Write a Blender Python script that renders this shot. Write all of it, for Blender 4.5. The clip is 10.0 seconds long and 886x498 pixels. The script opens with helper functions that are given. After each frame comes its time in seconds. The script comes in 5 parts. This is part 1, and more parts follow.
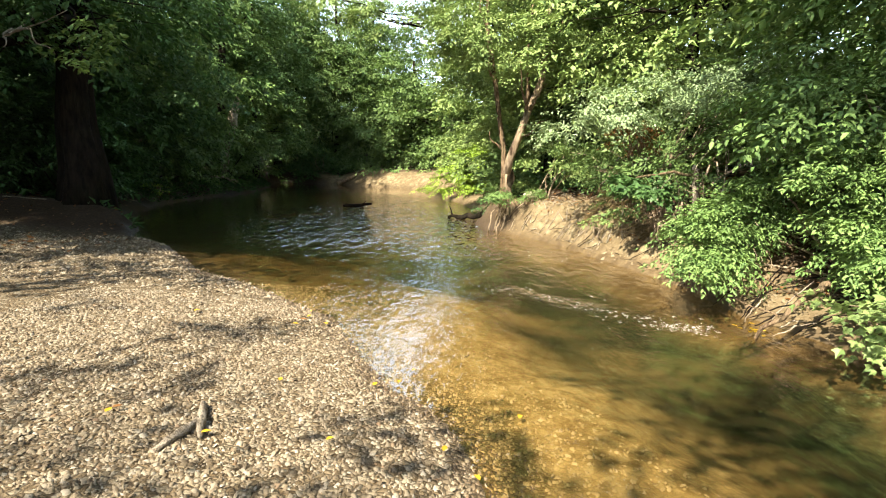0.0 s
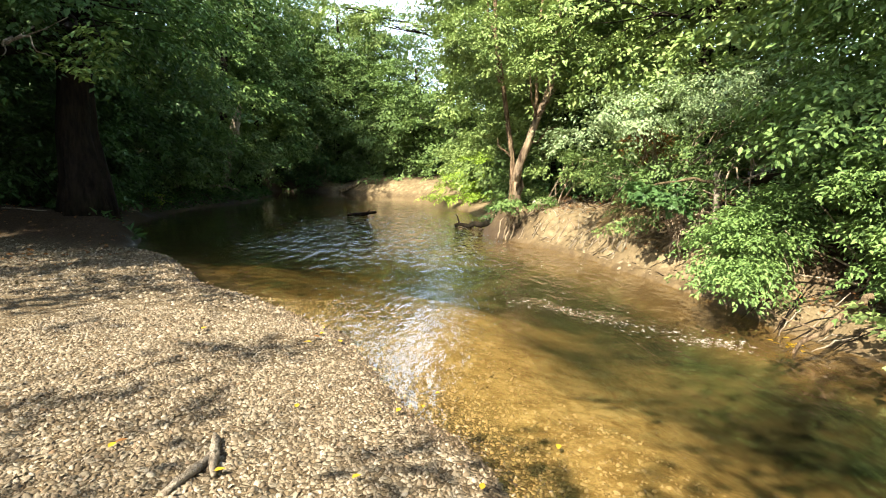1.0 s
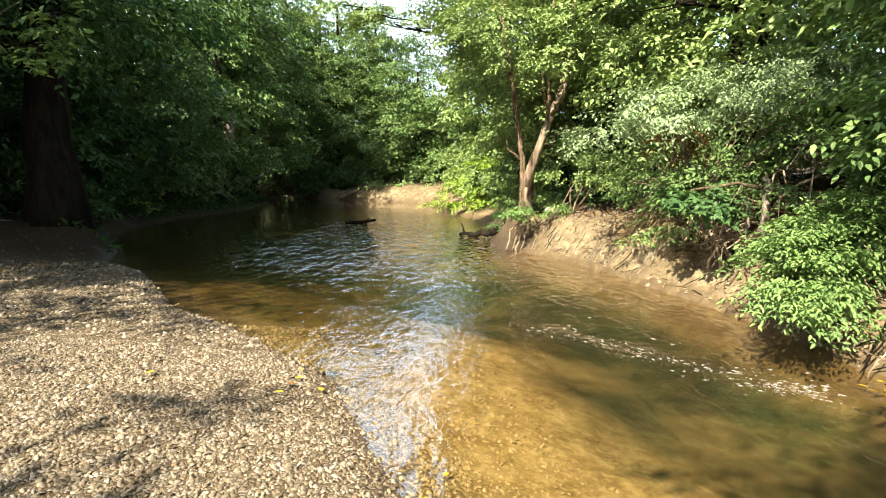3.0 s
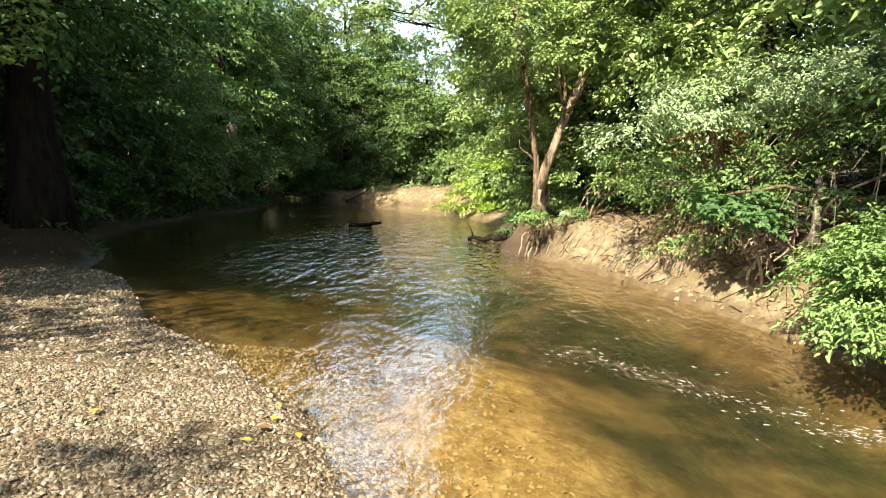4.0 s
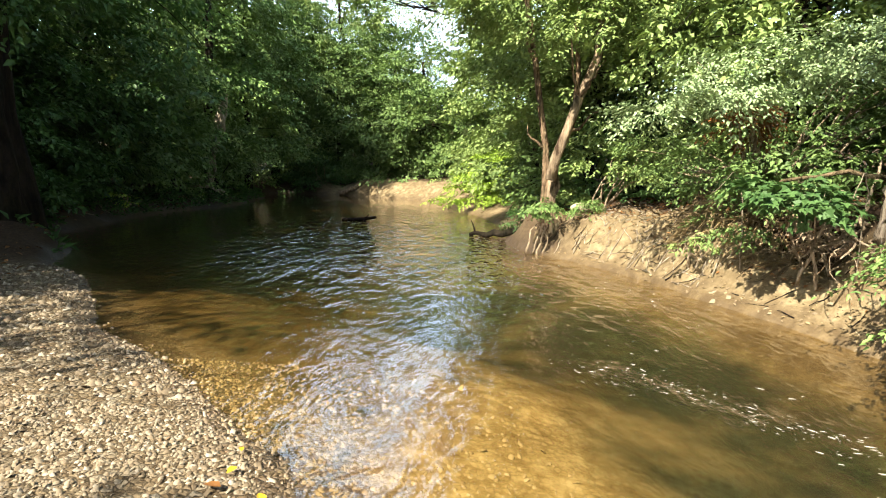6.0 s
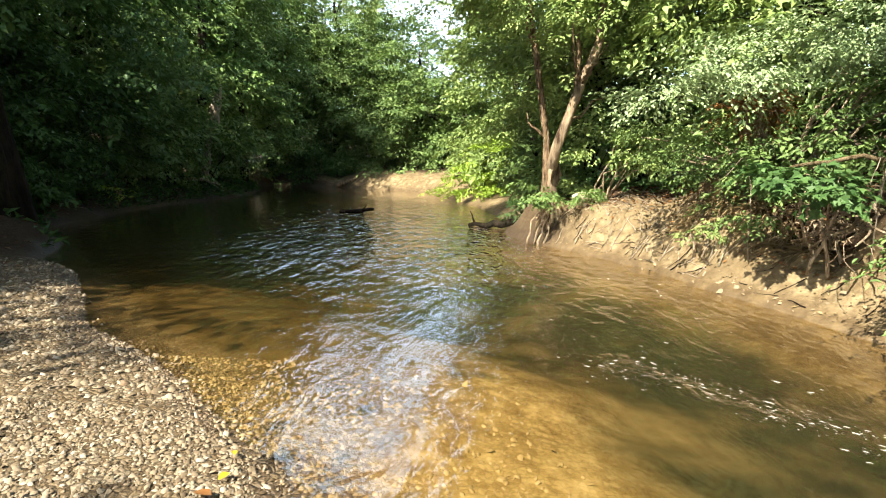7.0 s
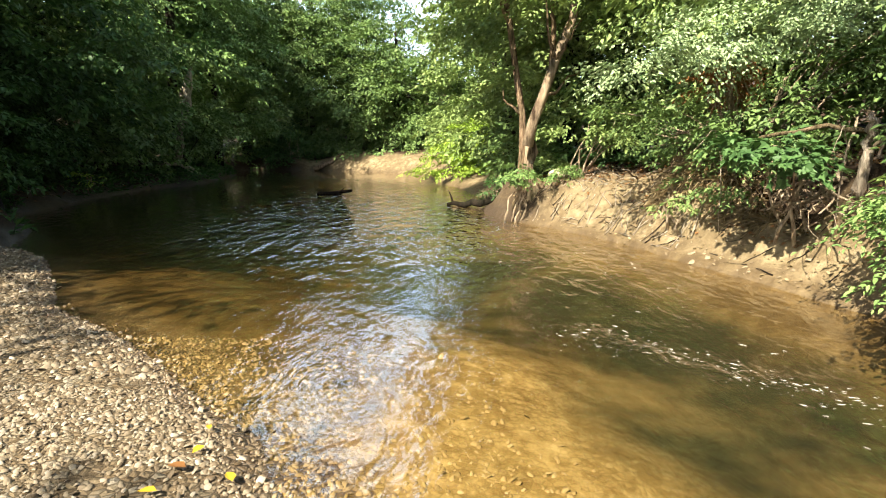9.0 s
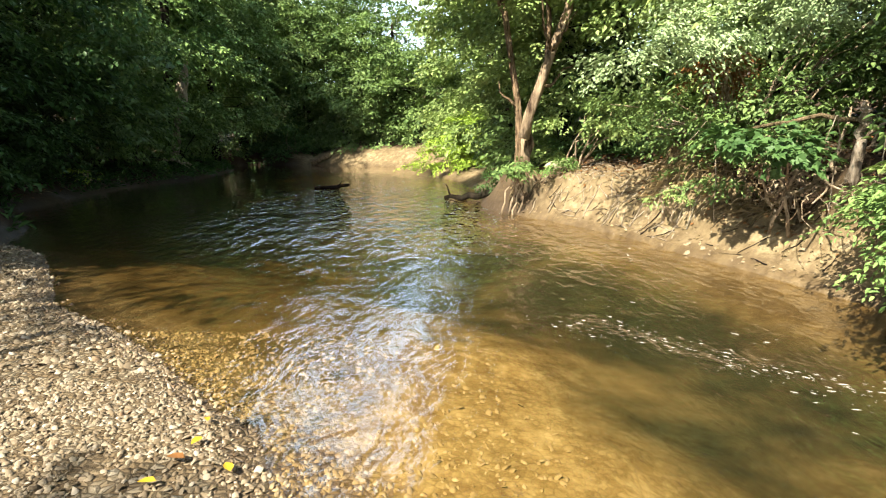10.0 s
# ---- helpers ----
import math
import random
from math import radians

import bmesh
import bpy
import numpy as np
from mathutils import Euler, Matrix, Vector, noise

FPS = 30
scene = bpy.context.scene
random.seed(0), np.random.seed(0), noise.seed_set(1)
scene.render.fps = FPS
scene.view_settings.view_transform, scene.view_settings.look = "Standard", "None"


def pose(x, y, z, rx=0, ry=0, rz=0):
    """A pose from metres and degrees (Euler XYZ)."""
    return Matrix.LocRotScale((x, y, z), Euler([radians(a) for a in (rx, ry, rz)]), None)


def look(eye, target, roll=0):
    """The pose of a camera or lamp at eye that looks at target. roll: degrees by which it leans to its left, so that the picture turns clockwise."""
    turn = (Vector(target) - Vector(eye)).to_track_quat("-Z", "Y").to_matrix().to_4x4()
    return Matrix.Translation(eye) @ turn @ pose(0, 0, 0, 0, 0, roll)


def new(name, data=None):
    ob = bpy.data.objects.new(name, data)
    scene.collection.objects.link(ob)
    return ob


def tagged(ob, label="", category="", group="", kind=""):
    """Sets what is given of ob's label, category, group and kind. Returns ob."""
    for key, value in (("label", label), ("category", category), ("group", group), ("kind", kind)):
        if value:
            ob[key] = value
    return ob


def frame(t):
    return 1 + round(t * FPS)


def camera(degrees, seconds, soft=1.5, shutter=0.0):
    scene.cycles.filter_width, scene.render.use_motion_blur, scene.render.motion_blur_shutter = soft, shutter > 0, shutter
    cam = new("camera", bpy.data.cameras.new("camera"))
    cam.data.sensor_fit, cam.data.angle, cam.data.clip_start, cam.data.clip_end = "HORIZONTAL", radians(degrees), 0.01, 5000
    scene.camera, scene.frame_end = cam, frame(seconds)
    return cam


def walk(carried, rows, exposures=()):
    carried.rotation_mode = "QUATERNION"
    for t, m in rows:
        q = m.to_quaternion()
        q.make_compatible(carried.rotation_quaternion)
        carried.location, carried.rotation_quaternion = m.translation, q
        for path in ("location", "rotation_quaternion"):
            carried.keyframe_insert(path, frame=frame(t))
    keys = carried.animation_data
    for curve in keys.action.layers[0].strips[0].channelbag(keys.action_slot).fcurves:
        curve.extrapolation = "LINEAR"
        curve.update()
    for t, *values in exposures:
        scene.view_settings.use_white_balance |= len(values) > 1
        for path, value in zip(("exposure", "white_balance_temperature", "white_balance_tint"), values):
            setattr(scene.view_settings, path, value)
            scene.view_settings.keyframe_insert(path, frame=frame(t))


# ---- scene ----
cam = camera(79.7, 10.0, soft=1.1)
PATH = [
    (0, (0.298, 0.143, 1.717), (0.198, 2.112, 1.379), 1.1),
    (0.5, (0.225, 0.243, 1.708), (0.125, 2.214, 1.386), 0.9),
    (1, (0.097, 0.404, 1.725), (-0.005, 2.377, 1.413), 0.7),
    (1.5, (0.041, 0.564, 1.733), (-0.07, 2.538, 1.43), 0.5),
    (2, (0.036, 0.862, 1.701), (-0.079, 2.837, 1.404), 0.5),
    (2.5, (0.022, 1.189, 1.691), (-0.089, 3.165, 1.399), 0.5),
    (3.8, (-0.021, 2.003, 1.703), (-0.149, 3.978, 1.414), 0.6),
    (4, (-0.03, 2.197, 1.673), (-0.172, 4.172, 1.388), 0.8),
    (4.5, (-0.134, 2.464, 1.634), (-0.267, 4.439, 1.35), 0.9),
    (5, (-0.176, 2.651, 1.588), (-0.309, 4.627, 1.305), 0.9),
    (5.5, (-0.168, 2.87, 1.544), (-0.296, 4.846, 1.259), 1.0),
    (6.8, (-0.253, 3.236, 1.5), (-0.368, 5.207, 1.179), 0.8),
    (7, (-0.239, 3.239, 1.486), (-0.353, 5.209, 1.16), 0.6),
    (7.5, (-0.228, 3.236, 1.46), (-0.325, 5.204, 1.114), 0.3),
    (8, (-0.21, 3.22, 1.436), (-0.29, 5.186, 1.075), 0.1),
    (8.5, (-0.206, 3.222, 1.434), (-0.268, 5.186, 1.056), -0.1),
    (9, (-0.178, 3.215, 1.429), (-0.223, 5.176, 1.038), -0.3),
    (9.5, (-0.161, 3.203, 1.437), (-0.195, 5.162, 1.032), -0.5),
    (10, (-0.151, 3.187, 1.428), (-0.192, 5.143, 1.013), -0.8),
]
walk(cam, [(t, look(eye, target, roll)) for t, eye, target, roll in PATH], [(0, 2.0, 6900, 8), (10, 2.0, 6900, 8)])

# ---- light ----
SUN_EL, SUN_AZ = 47.0, 213.0  # degrees above the horizon; clockwise from +y
world = bpy.data.worlds.new("sky")
scene.world = world
world.use_nodes = True
wn = world.node_tree.nodes
sky = wn.new("ShaderNodeTexSky")
sky.sky_type, sky.sun_disc = "NISHITA", False
sky.sun_elevation, sky.sun_rotation = radians(SUN_EL), radians(SUN_AZ)
sky.air_density, sky.dust_density, sky.ozone_density = 1.0, 1.5, 1.0
wl = world.node_tree.links
blue = wn["Background"]
blue.inputs["Strength"].default_value = 0.08
wl.new(sky.outputs["Color"], blue.inputs["Color"])
# bright summer cloud over the whole sky
cloud = wn.new("ShaderNodeBackground")
cloud.inputs["Color"].default_value, cloud.inputs["Strength"].default_value = (0.55, 0.74, 1.0, 1), 1.35
puff = wn.new("ShaderNodeTexNoise")
puff.inputs["Scale"].default_value, puff.inputs["Detail"].default_value = 1.9, 5
wl.new(wn.new("ShaderNodeTexCoord").outputs["Generated"], puff.inputs["Vector"])
cover = wn.new("ShaderNodeMapRange")
cover.inputs["From Min"].default_value, cover.inputs["From Max"].default_value = 0.50, 0.72
height = wn.new("ShaderNodeSeparateXYZ")
wl.new(wn["Texture Coordinate"].outputs["Generated"], height.inputs[0])
haze = wn.new("ShaderNodeMath")
haze.operation = "MULTIPLY_ADD"
haze.inputs[1].default_value, haze.inputs[2].default_value = -1.9, 0.98
wl.new(height.outputs["Z"], haze.inputs[0])
dens = wn.new("ShaderNodeMath")
wl.new(haze.outputs[0], dens.inputs[0])
wl.new(puff.outputs["Fac"], dens.inputs[1])
wl.new(dens.outputs[0], cover.inputs["Value"])
both = wn.new("ShaderNodeMixShader")
wl.new(cover.outputs["Result"], both.inputs[0])
wl.new(blue.outputs[0], both.inputs[1])
wl.new(cloud.outputs[0], both.inputs[2])
wl.new(both.outputs[0], wn["World Output"].inputs["Surface"])
sun = new("sun", bpy.data.lights.new("sun", "SUN"))
sun.data.energy, sun.data.angle, sun.data.color = 5.0, radians(0.6), (1.0, 0.94, 0.83)
_az, _el = radians(SUN_AZ), radians(SUN_EL)
SUN_DIR = Vector((math.sin(_az) * math.cos(_el), math.cos(_az) * math.cos(_el), math.sin(_el)))
sun.matrix_world = look(SUN_DIR * 60, (0, 0, 0))


# ---- materials ----
class Nodes:
    """A short hand for node materials."""

    def __init__(self, name):
        self.mat = bpy.data.materials.new(name)
        self.mat.use_nodes = True
        self.tree = self.mat.node_tree
        self.n = self.tree.nodes
        self.bsdf = self.n["Principled BSDF"]
        self.out = self.n["Material Output"]

    def add(self, kind, props=None, **inputs):
        node = self.n.new("ShaderNode" + kind)
        for key, value in (props or {}).items():
            setattr(node, key, value)
        for key, value in inputs.items():
            self.put(node, key, value)
        return node

    def put(self, node, key, value):
        socket = node.inputs[key.replace("_", " ")] if not key.startswith("i") or not key[1:].isdigit() else node.inputs[int(key[1:])]
        if isinstance(value, bpy.types.NodeSocket):
            self.tree.links.new(value, socket)
        else:
            socket.default_value = value

    def where(self):
        return self.add("TexCoord").outputs["Object"]

    def noise(self, scale, detail=4.0, rough=0.55, vector=None, stretch=None):
        v = vector or self.where()
        if stretch:
            v = self.add("Mapping", Vector=v, Scale=stretch).outputs["Vector"]
        return self.add("TexNoise", Vector=v, Scale=scale, Detail=detail, Roughness=rough).outputs["Fac"]

    def ramp(self, fac, *stops):
        node = self.add("ValToRGB", Fac=fac)
        el = node.color_ramp.elements
        while len(el) < len(stops):
            el.new(0.5)
        for e, (p, c) in zip(el, stops):
            e.position = p
            e.color = (*c, 1) if isinstance(c, tuple) else (c, c, c, 1)
        return node.outputs["Color"]

    def mix(self, fac, a, b, blend="MIX"):
        node = self.add("Mix", {"data_type": "RGBA", "blend_type": blend})
        for i, v in ((0, fac), (6, a), (7, b)):
            if isinstance(v, bpy.types.NodeSocket):
                self.tree.links.new(v, node.inputs[i])
            else:
                node.inputs[i].default_value = (*v, 1) if isinstance(v, tuple) else v
        return node.outputs[2]

    def math(self, op, a, b=0.0, clamp=False):
        node = self.add("Math", {"operation": op, "use_clamp": clamp})
        self.put(node, "i0", a)
        self.put(node, "i1", b)
        return node.outputs[0]

    def bump(self, height, strength, distance, normal=None):
        node = self.add("Bump", Height=height, Strength=strength, Distance=distance)
        if normal:
            self.put(node, "Normal", normal)
        return node.outputs["Normal"]

    def attr(self, name):
        return self.add("Attribute", {"attribute_name": name}).outputs["Fac"]


def leaf_material(name, dark, light, translucent, gloss=0.50):
    m = Nodes(name)
    island = m.add("NewGeometry").outputs["Random Per Island"]
    patch = m.noise(1.3, 3)
    f = m.math("ADD", m.math("MULTIPLY", island, 0.6), m.math("MULTIPLY", patch, 0.45), True)
    col = m.mix(f, dark, light)
    m.put(m.bsdf, "Base_Color", col)
    m.put(m.bsdf, "Roughness", gloss)
    m.put(m.bsdf, "Specular_IOR_Level", 0.20)
    tr = m.add("BsdfTranslucent", Color=m.mix(0.5, col, translucent))
    mixed = m.add("MixShader", Fac=0.20)
    m.tree.links.new(m.bsdf.outputs[0], mixed.inputs[1])
    m.tree.links.new(tr.outputs[0], mixed.inputs[2])
    m.tree.links.new(mixed.outputs[0], m.out.inputs[0])
    return m.mat


# Leaf tones also carry light: deep for shaded stands, fresh or bright for lit.
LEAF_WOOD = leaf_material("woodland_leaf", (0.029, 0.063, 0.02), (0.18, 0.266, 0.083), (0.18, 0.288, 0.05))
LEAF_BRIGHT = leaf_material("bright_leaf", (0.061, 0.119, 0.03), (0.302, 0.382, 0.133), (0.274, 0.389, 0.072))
LEAF_FRESH = leaf_material("fresh_leaf", (0.040, 0.09, 0.025), (0.225, 0.335, 0.102), (0.20, 0.32, 0.055))
LEAF_PALE = leaf_material("pale_leaf", (0.158, 0.238, 0.108), (0.346, 0.432, 0.23), (0.288, 0.389, 0.144), 0.35)
LEAF_DEEP_SHADE = leaf_material("deep_green_shade_leaf", (0.016, 0.045, 0.015), (0.092, 0.172, 0.052), (0.115, 0.235, 0.04), 0.5)
LEAF_LIME = leaf_material("lime_leaf", (0.19, 0.31, 0.035), (0.34, 0.47, 0.075), (0.36, 0.50, 0.05))
LEAF_DEAD = leaf_material("dead_leaf", (0.115, 0.047, 0.014), (0.23, 0.108, 0.036), (0.252, 0.108, 0.022))
LEAF_YELLOW = leaf_material("yellow_leaf", (0.396, 0.216, 0.014), (0.518, 0.36, 0.036), (0.504, 0.288, 0.022))
LEAF_STRAW = leaf_material("dry_grass", (0.173, 0.122, 0.058), (0.331, 0.259, 0.144), (0.288, 0.216, 0.101))


def bark_material(name, dark, light, scale=9.0, moss=0.55):
    m = Nodes(name)
    rough = m.noise(scale, 6, 0.65, stretch=(1, 1, 0.22))
    blotch = m.noise(1.6, 3)
    col = m.mix(m.ramp(rough, (0.36, 0.0), (0.60, 1.0)), dark, light)
    col = m.mix(m.ramp(blotch, (0.50, 0.0), (0.72, moss)), col, (0.05, 0.061, 0.025))
    m.put(m.bsdf, "Base_Color", col)
    m.put(m.bsdf, "Roughness", 0.9)
    m.put(m.bsdf, "Normal", m.bump(rough, 1.0, 0.08))
    m.put(m.bsdf, "Specular_IOR_Level", 0.08)
    return m.mat


# Near-black tone carries the deep shade on the trunks of the shaded bank.
BARK_DARK_SHADE = bark_material("dark_shade_bark", (0.005, 0.004, 0.003), (0.020, 0.014, 0.010), moss=0.10)
BARK_BROWN = bark_material("brown_bark", (0.04, 0.024, 0.014), (0.245, 0.169, 0.104), 20)
BARK_PALE = bark_material("weathered_wood", (0.158, 0.122, 0.086), (0.36, 0.302, 0.23), 16)
BARK_FORK = bark_material("patchy_bark", (0.032, 0.02, 0.013), (0.338, 0.252, 0.166), 7)
ROOT = bark_material("root_bark", (0.16, 0.115, 0.075), (0.42, 0.33, 0.23), 22, moss=0.2)


def ground_material():
    m = Nodes("ground")
    p = m.where()
    # shingle
    cell = m.add("TexVoronoi", {"feature": "F1"}, Vector=p, Scale=24.0)
    edge = m.add("TexVoronoi", {"feature": "DISTANCE_TO_EDGE"}, Vector=p, Scale=24.0).outputs["Distance"]
    tone = m.add("SeparateColor", Color=cell.outputs["Color"]).outputs[0]
    stone = m.ramp(tone, (0.0, (0.122, 0.083, 0.043)), (0.45, (0.238, 0.18, 0.108)), (0.8, (0.317, 0.259, 0.173)), (1.0, (0.396, 0.346, 0.259)))
    stone = m.mix(m.ramp(edge, (0.0, 1.0), (0.12, 0.0)), stone, (0.05, 0.036, 0.02))
    stone = m.mix(0.5, stone, (0.055, 0.039, 0.023))
    # sand and clay of the cut bank
    grain = m.noise(60, 5, 0.7)
    lump = m.noise(4.5, 8, 0.72)
    clay = m.ramp(lump, (0.32, (0.048, 0.034, 0.017)), (0.45, (0.112, 0.084, 0.045)), (0.58, (0.205, 0.163, 0.094)), (0.78, (0.35, 0.295, 0.19)))
    clay = m.mix(m.ramp(m.noise(1.4, 5, 0.65), (0.44, 0.0), (0.60, 0.62)), clay, (0.088, 0.064, 0.032))
    clay = m.mix(m.ramp(m.noise(22, 6, 0.75), (0.52, 0.0), (0.72, 0.6)), clay, (0.14, 0.098, 0.055))
    clay = m.mix(m.math("MULTIPLY", grain, 0.35), clay, (0.22, 0.155, 0.088))
    # leaf litter
    litter = m.ramp(m.noise(26, 6, 0.7), (0.30, (0.014, 0.009, 0.006)), (0.55, (0.043, 0.027, 0.016)), (0.75, (0.094, 0.062, 0.036)))
    # bed: amber stones that pass into brown silt with painted sun and shade
    gold = m.ramp(m.noise(5, 7, 0.74), (0.34, (0.095, 0.060, 0.024)), (0.50, (0.222, 0.163, 0.076)), (0.66, (0.41, 0.325, 0.185)))
    bedstone = m.mix(0.58, m.mix(1.0, stone, (1.2, 1.1, 0.88), "MULTIPLY"), gold)
    # Pale and dark patches in the silt colour paint sun and shadow.
    silt_and_light = m.ramp(m.noise(0.8, 6, 0.58), (0.38, (0.010, 0.0095, 0.005)), (0.52, (0.024, 0.021, 0.010)), (0.68, (0.095, 0.072, 0.037)))
    # Depth mixes in the dark silt in place of light lost in water.
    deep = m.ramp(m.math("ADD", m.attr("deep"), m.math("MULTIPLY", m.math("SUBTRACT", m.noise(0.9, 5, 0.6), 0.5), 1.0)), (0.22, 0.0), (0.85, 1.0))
    mud = m.ramp(m.noise(3.2, 6, 0.7), (0.36, (0.024, 0.015, 0.005)), (0.56, (0.052, 0.033, 0.011)), (0.72, (0.125, 0.082, 0.030)))
    bed = m.mix(m.math("MULTIPLY", m.attr("cove"), 0.9), m.mix(deep, bedstone, silt_and_light), mud)
    col = m.mix(m.attr("bank"), litter, clay)
    col = m.mix(m.attr("gravel"), col, stone)
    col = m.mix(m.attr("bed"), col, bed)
    wet = m.attr("wet")
    col = m.mix(wet, col, m.mix(1.0, col, (0.55, 0.47, 0.36), "MULTIPLY"))
    m.put(m.bsdf, "Base_Color", col)
    m.put(m.bsdf, "Roughness", m.math("SUBTRACT", 0.92, m.math("MULTIPLY", wet, 0.45)))
    height = m.math("ADD", m.math("MULTIPLY", edge, m.attr("gravel")), m.math("MULTIPLY", grain, 0.25))
    dry = m.math("SUBTRACT", 1.0, m.math("MULTIPLY", m.attr("bed"), 0.88))
    m.put(m.bsdf, "Normal", m.bump(m.math("MULTIPLY", m.math("ADD", height, m.math("MULTIPLY", lump, 0.8)), dry), 0.8, 0.04))
    m.put(m.bsdf, "Specular_IOR_Level", m.math("ADD", 0.12, m.math("MULTIPLY", wet, 0.35)))
    return m.mat


def water_material():
    m = Nodes("creek_water")
    p = m.where()
    m.n.remove(m.bsdf)
    rip = m.attr("riffle")
    warp = m.add("VectorMath", {"operation": "ADD"}, i0=p, i1=m.add("VectorMath", {"operation": "SCALE"}, i0=m.add("TexNoise", Vector=p, Scale=1.3, Detail=2.0).outputs["Color"], Scale=0.35).outputs[0]).outputs[0]
    swell = m.noise(3.0, 2, 0.5, vector=warp, stretch=(1.5, 0.6, 1))
    chop = m.noise(4.6, 2, 0.5, vector=warp, stretch=(1.5, 0.7, 1))
    b = m.noise(9.0, 2, 0.5, vector=warp, stretch=(1.5, 0.75, 1))
    fine = m.noise(17.0, 2, 0.5, vector=warp, stretch=(1.4, 0.75, 1))
    c = m.noise(1.2, 2, 0.5, vector=warp)
    h = m.math("ADD", m.math("MULTIPLY", swell, 0.35), m.math("ADD", m.math("MULTIPLY", chop, 0.28), m.math("MULTIPLY", b, 0.10)))
    h = m.math("MULTIPLY", h, rip)
    h = m.math("ADD", h, m.math("MULTIPLY", c, 0.04))
    h = m.math("ADD", h, m.math("MULTIPLY", chop, 0.016))
    h = m.math("ADD", h, m.math("MULTIPLY", m.math("MULTIPLY", m.math("ADD", fine, b), m.attr("flow")), 0.031))
    h = m.math("ADD", h, m.math("MULTIPLY", m.math("MULTIPLY", m.math("ADD", m.noise(13.0, 3, 0.6), b), m.attr("thread")), 0.11))
    nor = m.bump(h, 1.0, 0.16)
    facing = m.add("LayerWeight", Blend=0.5, Normal=nor).outputs["Facing"]
    fres = m.math("ADD", 0.035, m.math("MULTIPLY", m.math("POWER", facing, 3.9), 0.965))
    gloss = m.add("BsdfGlossy", Color=(1, 1, 1, 1), Roughness=0.02, Normal=nor)
    clear = m.add("BsdfTransparent", Color=(0.86, 0.79, 0.61, 1))
    murk = m.add("BsdfDiffuse", Color=(0.034, 0.032, 0.017, 1))
    body = m.add("MixShader", Fac=m.attr("murk"))
    m.tree.links.new(clear.outputs[0], body.inputs[1])
    m.tree.links.new(murk.outputs[0], body.inputs[2])
    top = m.add("MixShader", Fac=fres)
    m.tree.links.new(body.outputs[0], top.inputs[1])
    m.tree.links.new(gloss.outputs[0], top.inputs[2])
    m.tree.links.new(top.outputs[0], m.out.inputs[0])
    return m.mat


GROUND, WATER = ground_material(), water_material()


# ---- mesh helpers ----
def raw_mesh(name, verts, faces, material, smooth=False):
    """A mesh from arrays; faces is an (n, k) array of vertex numbers."""
    me = bpy.data.meshes.new(name)
    verts = np.asarray(verts, dtype=np.float32)
    faces = np.asarray(faces, dtype=np.int32)
    me.vertices.add(len(verts))
    me.vertices.foreach_set("co", verts.ravel())
    me.loops.add(faces.size)
    me.loops.foreach_set("vertex_index", faces.ravel())
    me.polygons.add(len(faces))
    me.polygons.foreach_set("loop_start", np.arange(len(faces), dtype=np.int32) * faces.shape[1])
    if smooth:
        me.polygons.foreach_set("use_smooth", np.ones(len(faces), dtype=bool))
    me.update(calc_edges=True)
    me.validate()
    me.materials.append(material)
    return me


def child(name, me, parent, label=""):
    ob = new(name, me)
    ob.parent = parent
    return tagged(ob, label)


def unit(v):
    return v / np.maximum(np.linalg.norm(v, axis=-1, keepdims=True), 1e-9)


def tube(points, radii, sides=8, rough=0.0, rng=None):
    """Vertices and faces of a tapered, uneven tube along points."""
    P = np.asarray(points, float)
    R = np.broadcast_to(np.asarray(radii, float), (len(P),))
    T = unit(np.gradient(P, axis=0))
    ref = np.array((0.31, 0.17, 0.93)) if abs(T[:, 2]).mean() < 0.8 else np.array((0.95, 0.2, 0.1))
    A = unit(np.cross(T, ref))
    B = np.cross(T, A)
    ang = np.linspace(0, 2 * np.pi, sides, endpoint=False)
    ring = np.cos(ang)[None, :, None] * A[:, None] + np.sin(ang)[None, :, None] * B[:, None]
    r = R[:, None].repeat(sides, 1)
    if rough and rng is not None:
        r = r * (1 + rough * rng.normal(size=sides)[None, :] * 0.6 + rough * rng.normal(size=r.shape) * 0.5)
    V = (P[:, None] + ring * r[..., None]).reshape(-1, 3)
    i = np.arange(len(P) - 1)[:, None] * sides
    j = np.arange(sides)[None, :]
    k = (j + 1) % sides
    F = np.stack([i + j, i + k, i + sides + k, i + sides + j], -1).reshape(-1, 4)
    c = len(V)
    V = np.vstack([V, P[:1], P[-1:]])
    j = np.arange(sides)
    k = (j + 1) % sides
    e = (len(P) - 1) * sides
    F = np.vstack([F, np.stack([k, j, np.full(sides, c), np.full(sides, c)], -1), np.stack([e + j, e + k, np.full(sides, c + 1), np.full(sides, c + 1)], -1)])
    return V, F


def joined(pieces):
    V, F, n = [], [], 0
    for v, f in pieces:
        V.append(v)
        F.append(f + n)
        n += len(v)
    return np.vstack(V), np.vstack(F)


def tube_mesh(name, pieces, material):
    """Joins tubes; the caps come as triangles."""
    V, F = joined(pieces)
    me = bpy.data.meshes.new(name)
    me.from_pydata(V.tolist(), [], [list(dict.fromkeys(f)) for f in F.tolist()])
    me.polygons.foreach_set("use_smooth", np.ones(len(me.polygons), dtype=bool))
    me.materials.append(material)
    me.update()
    return me


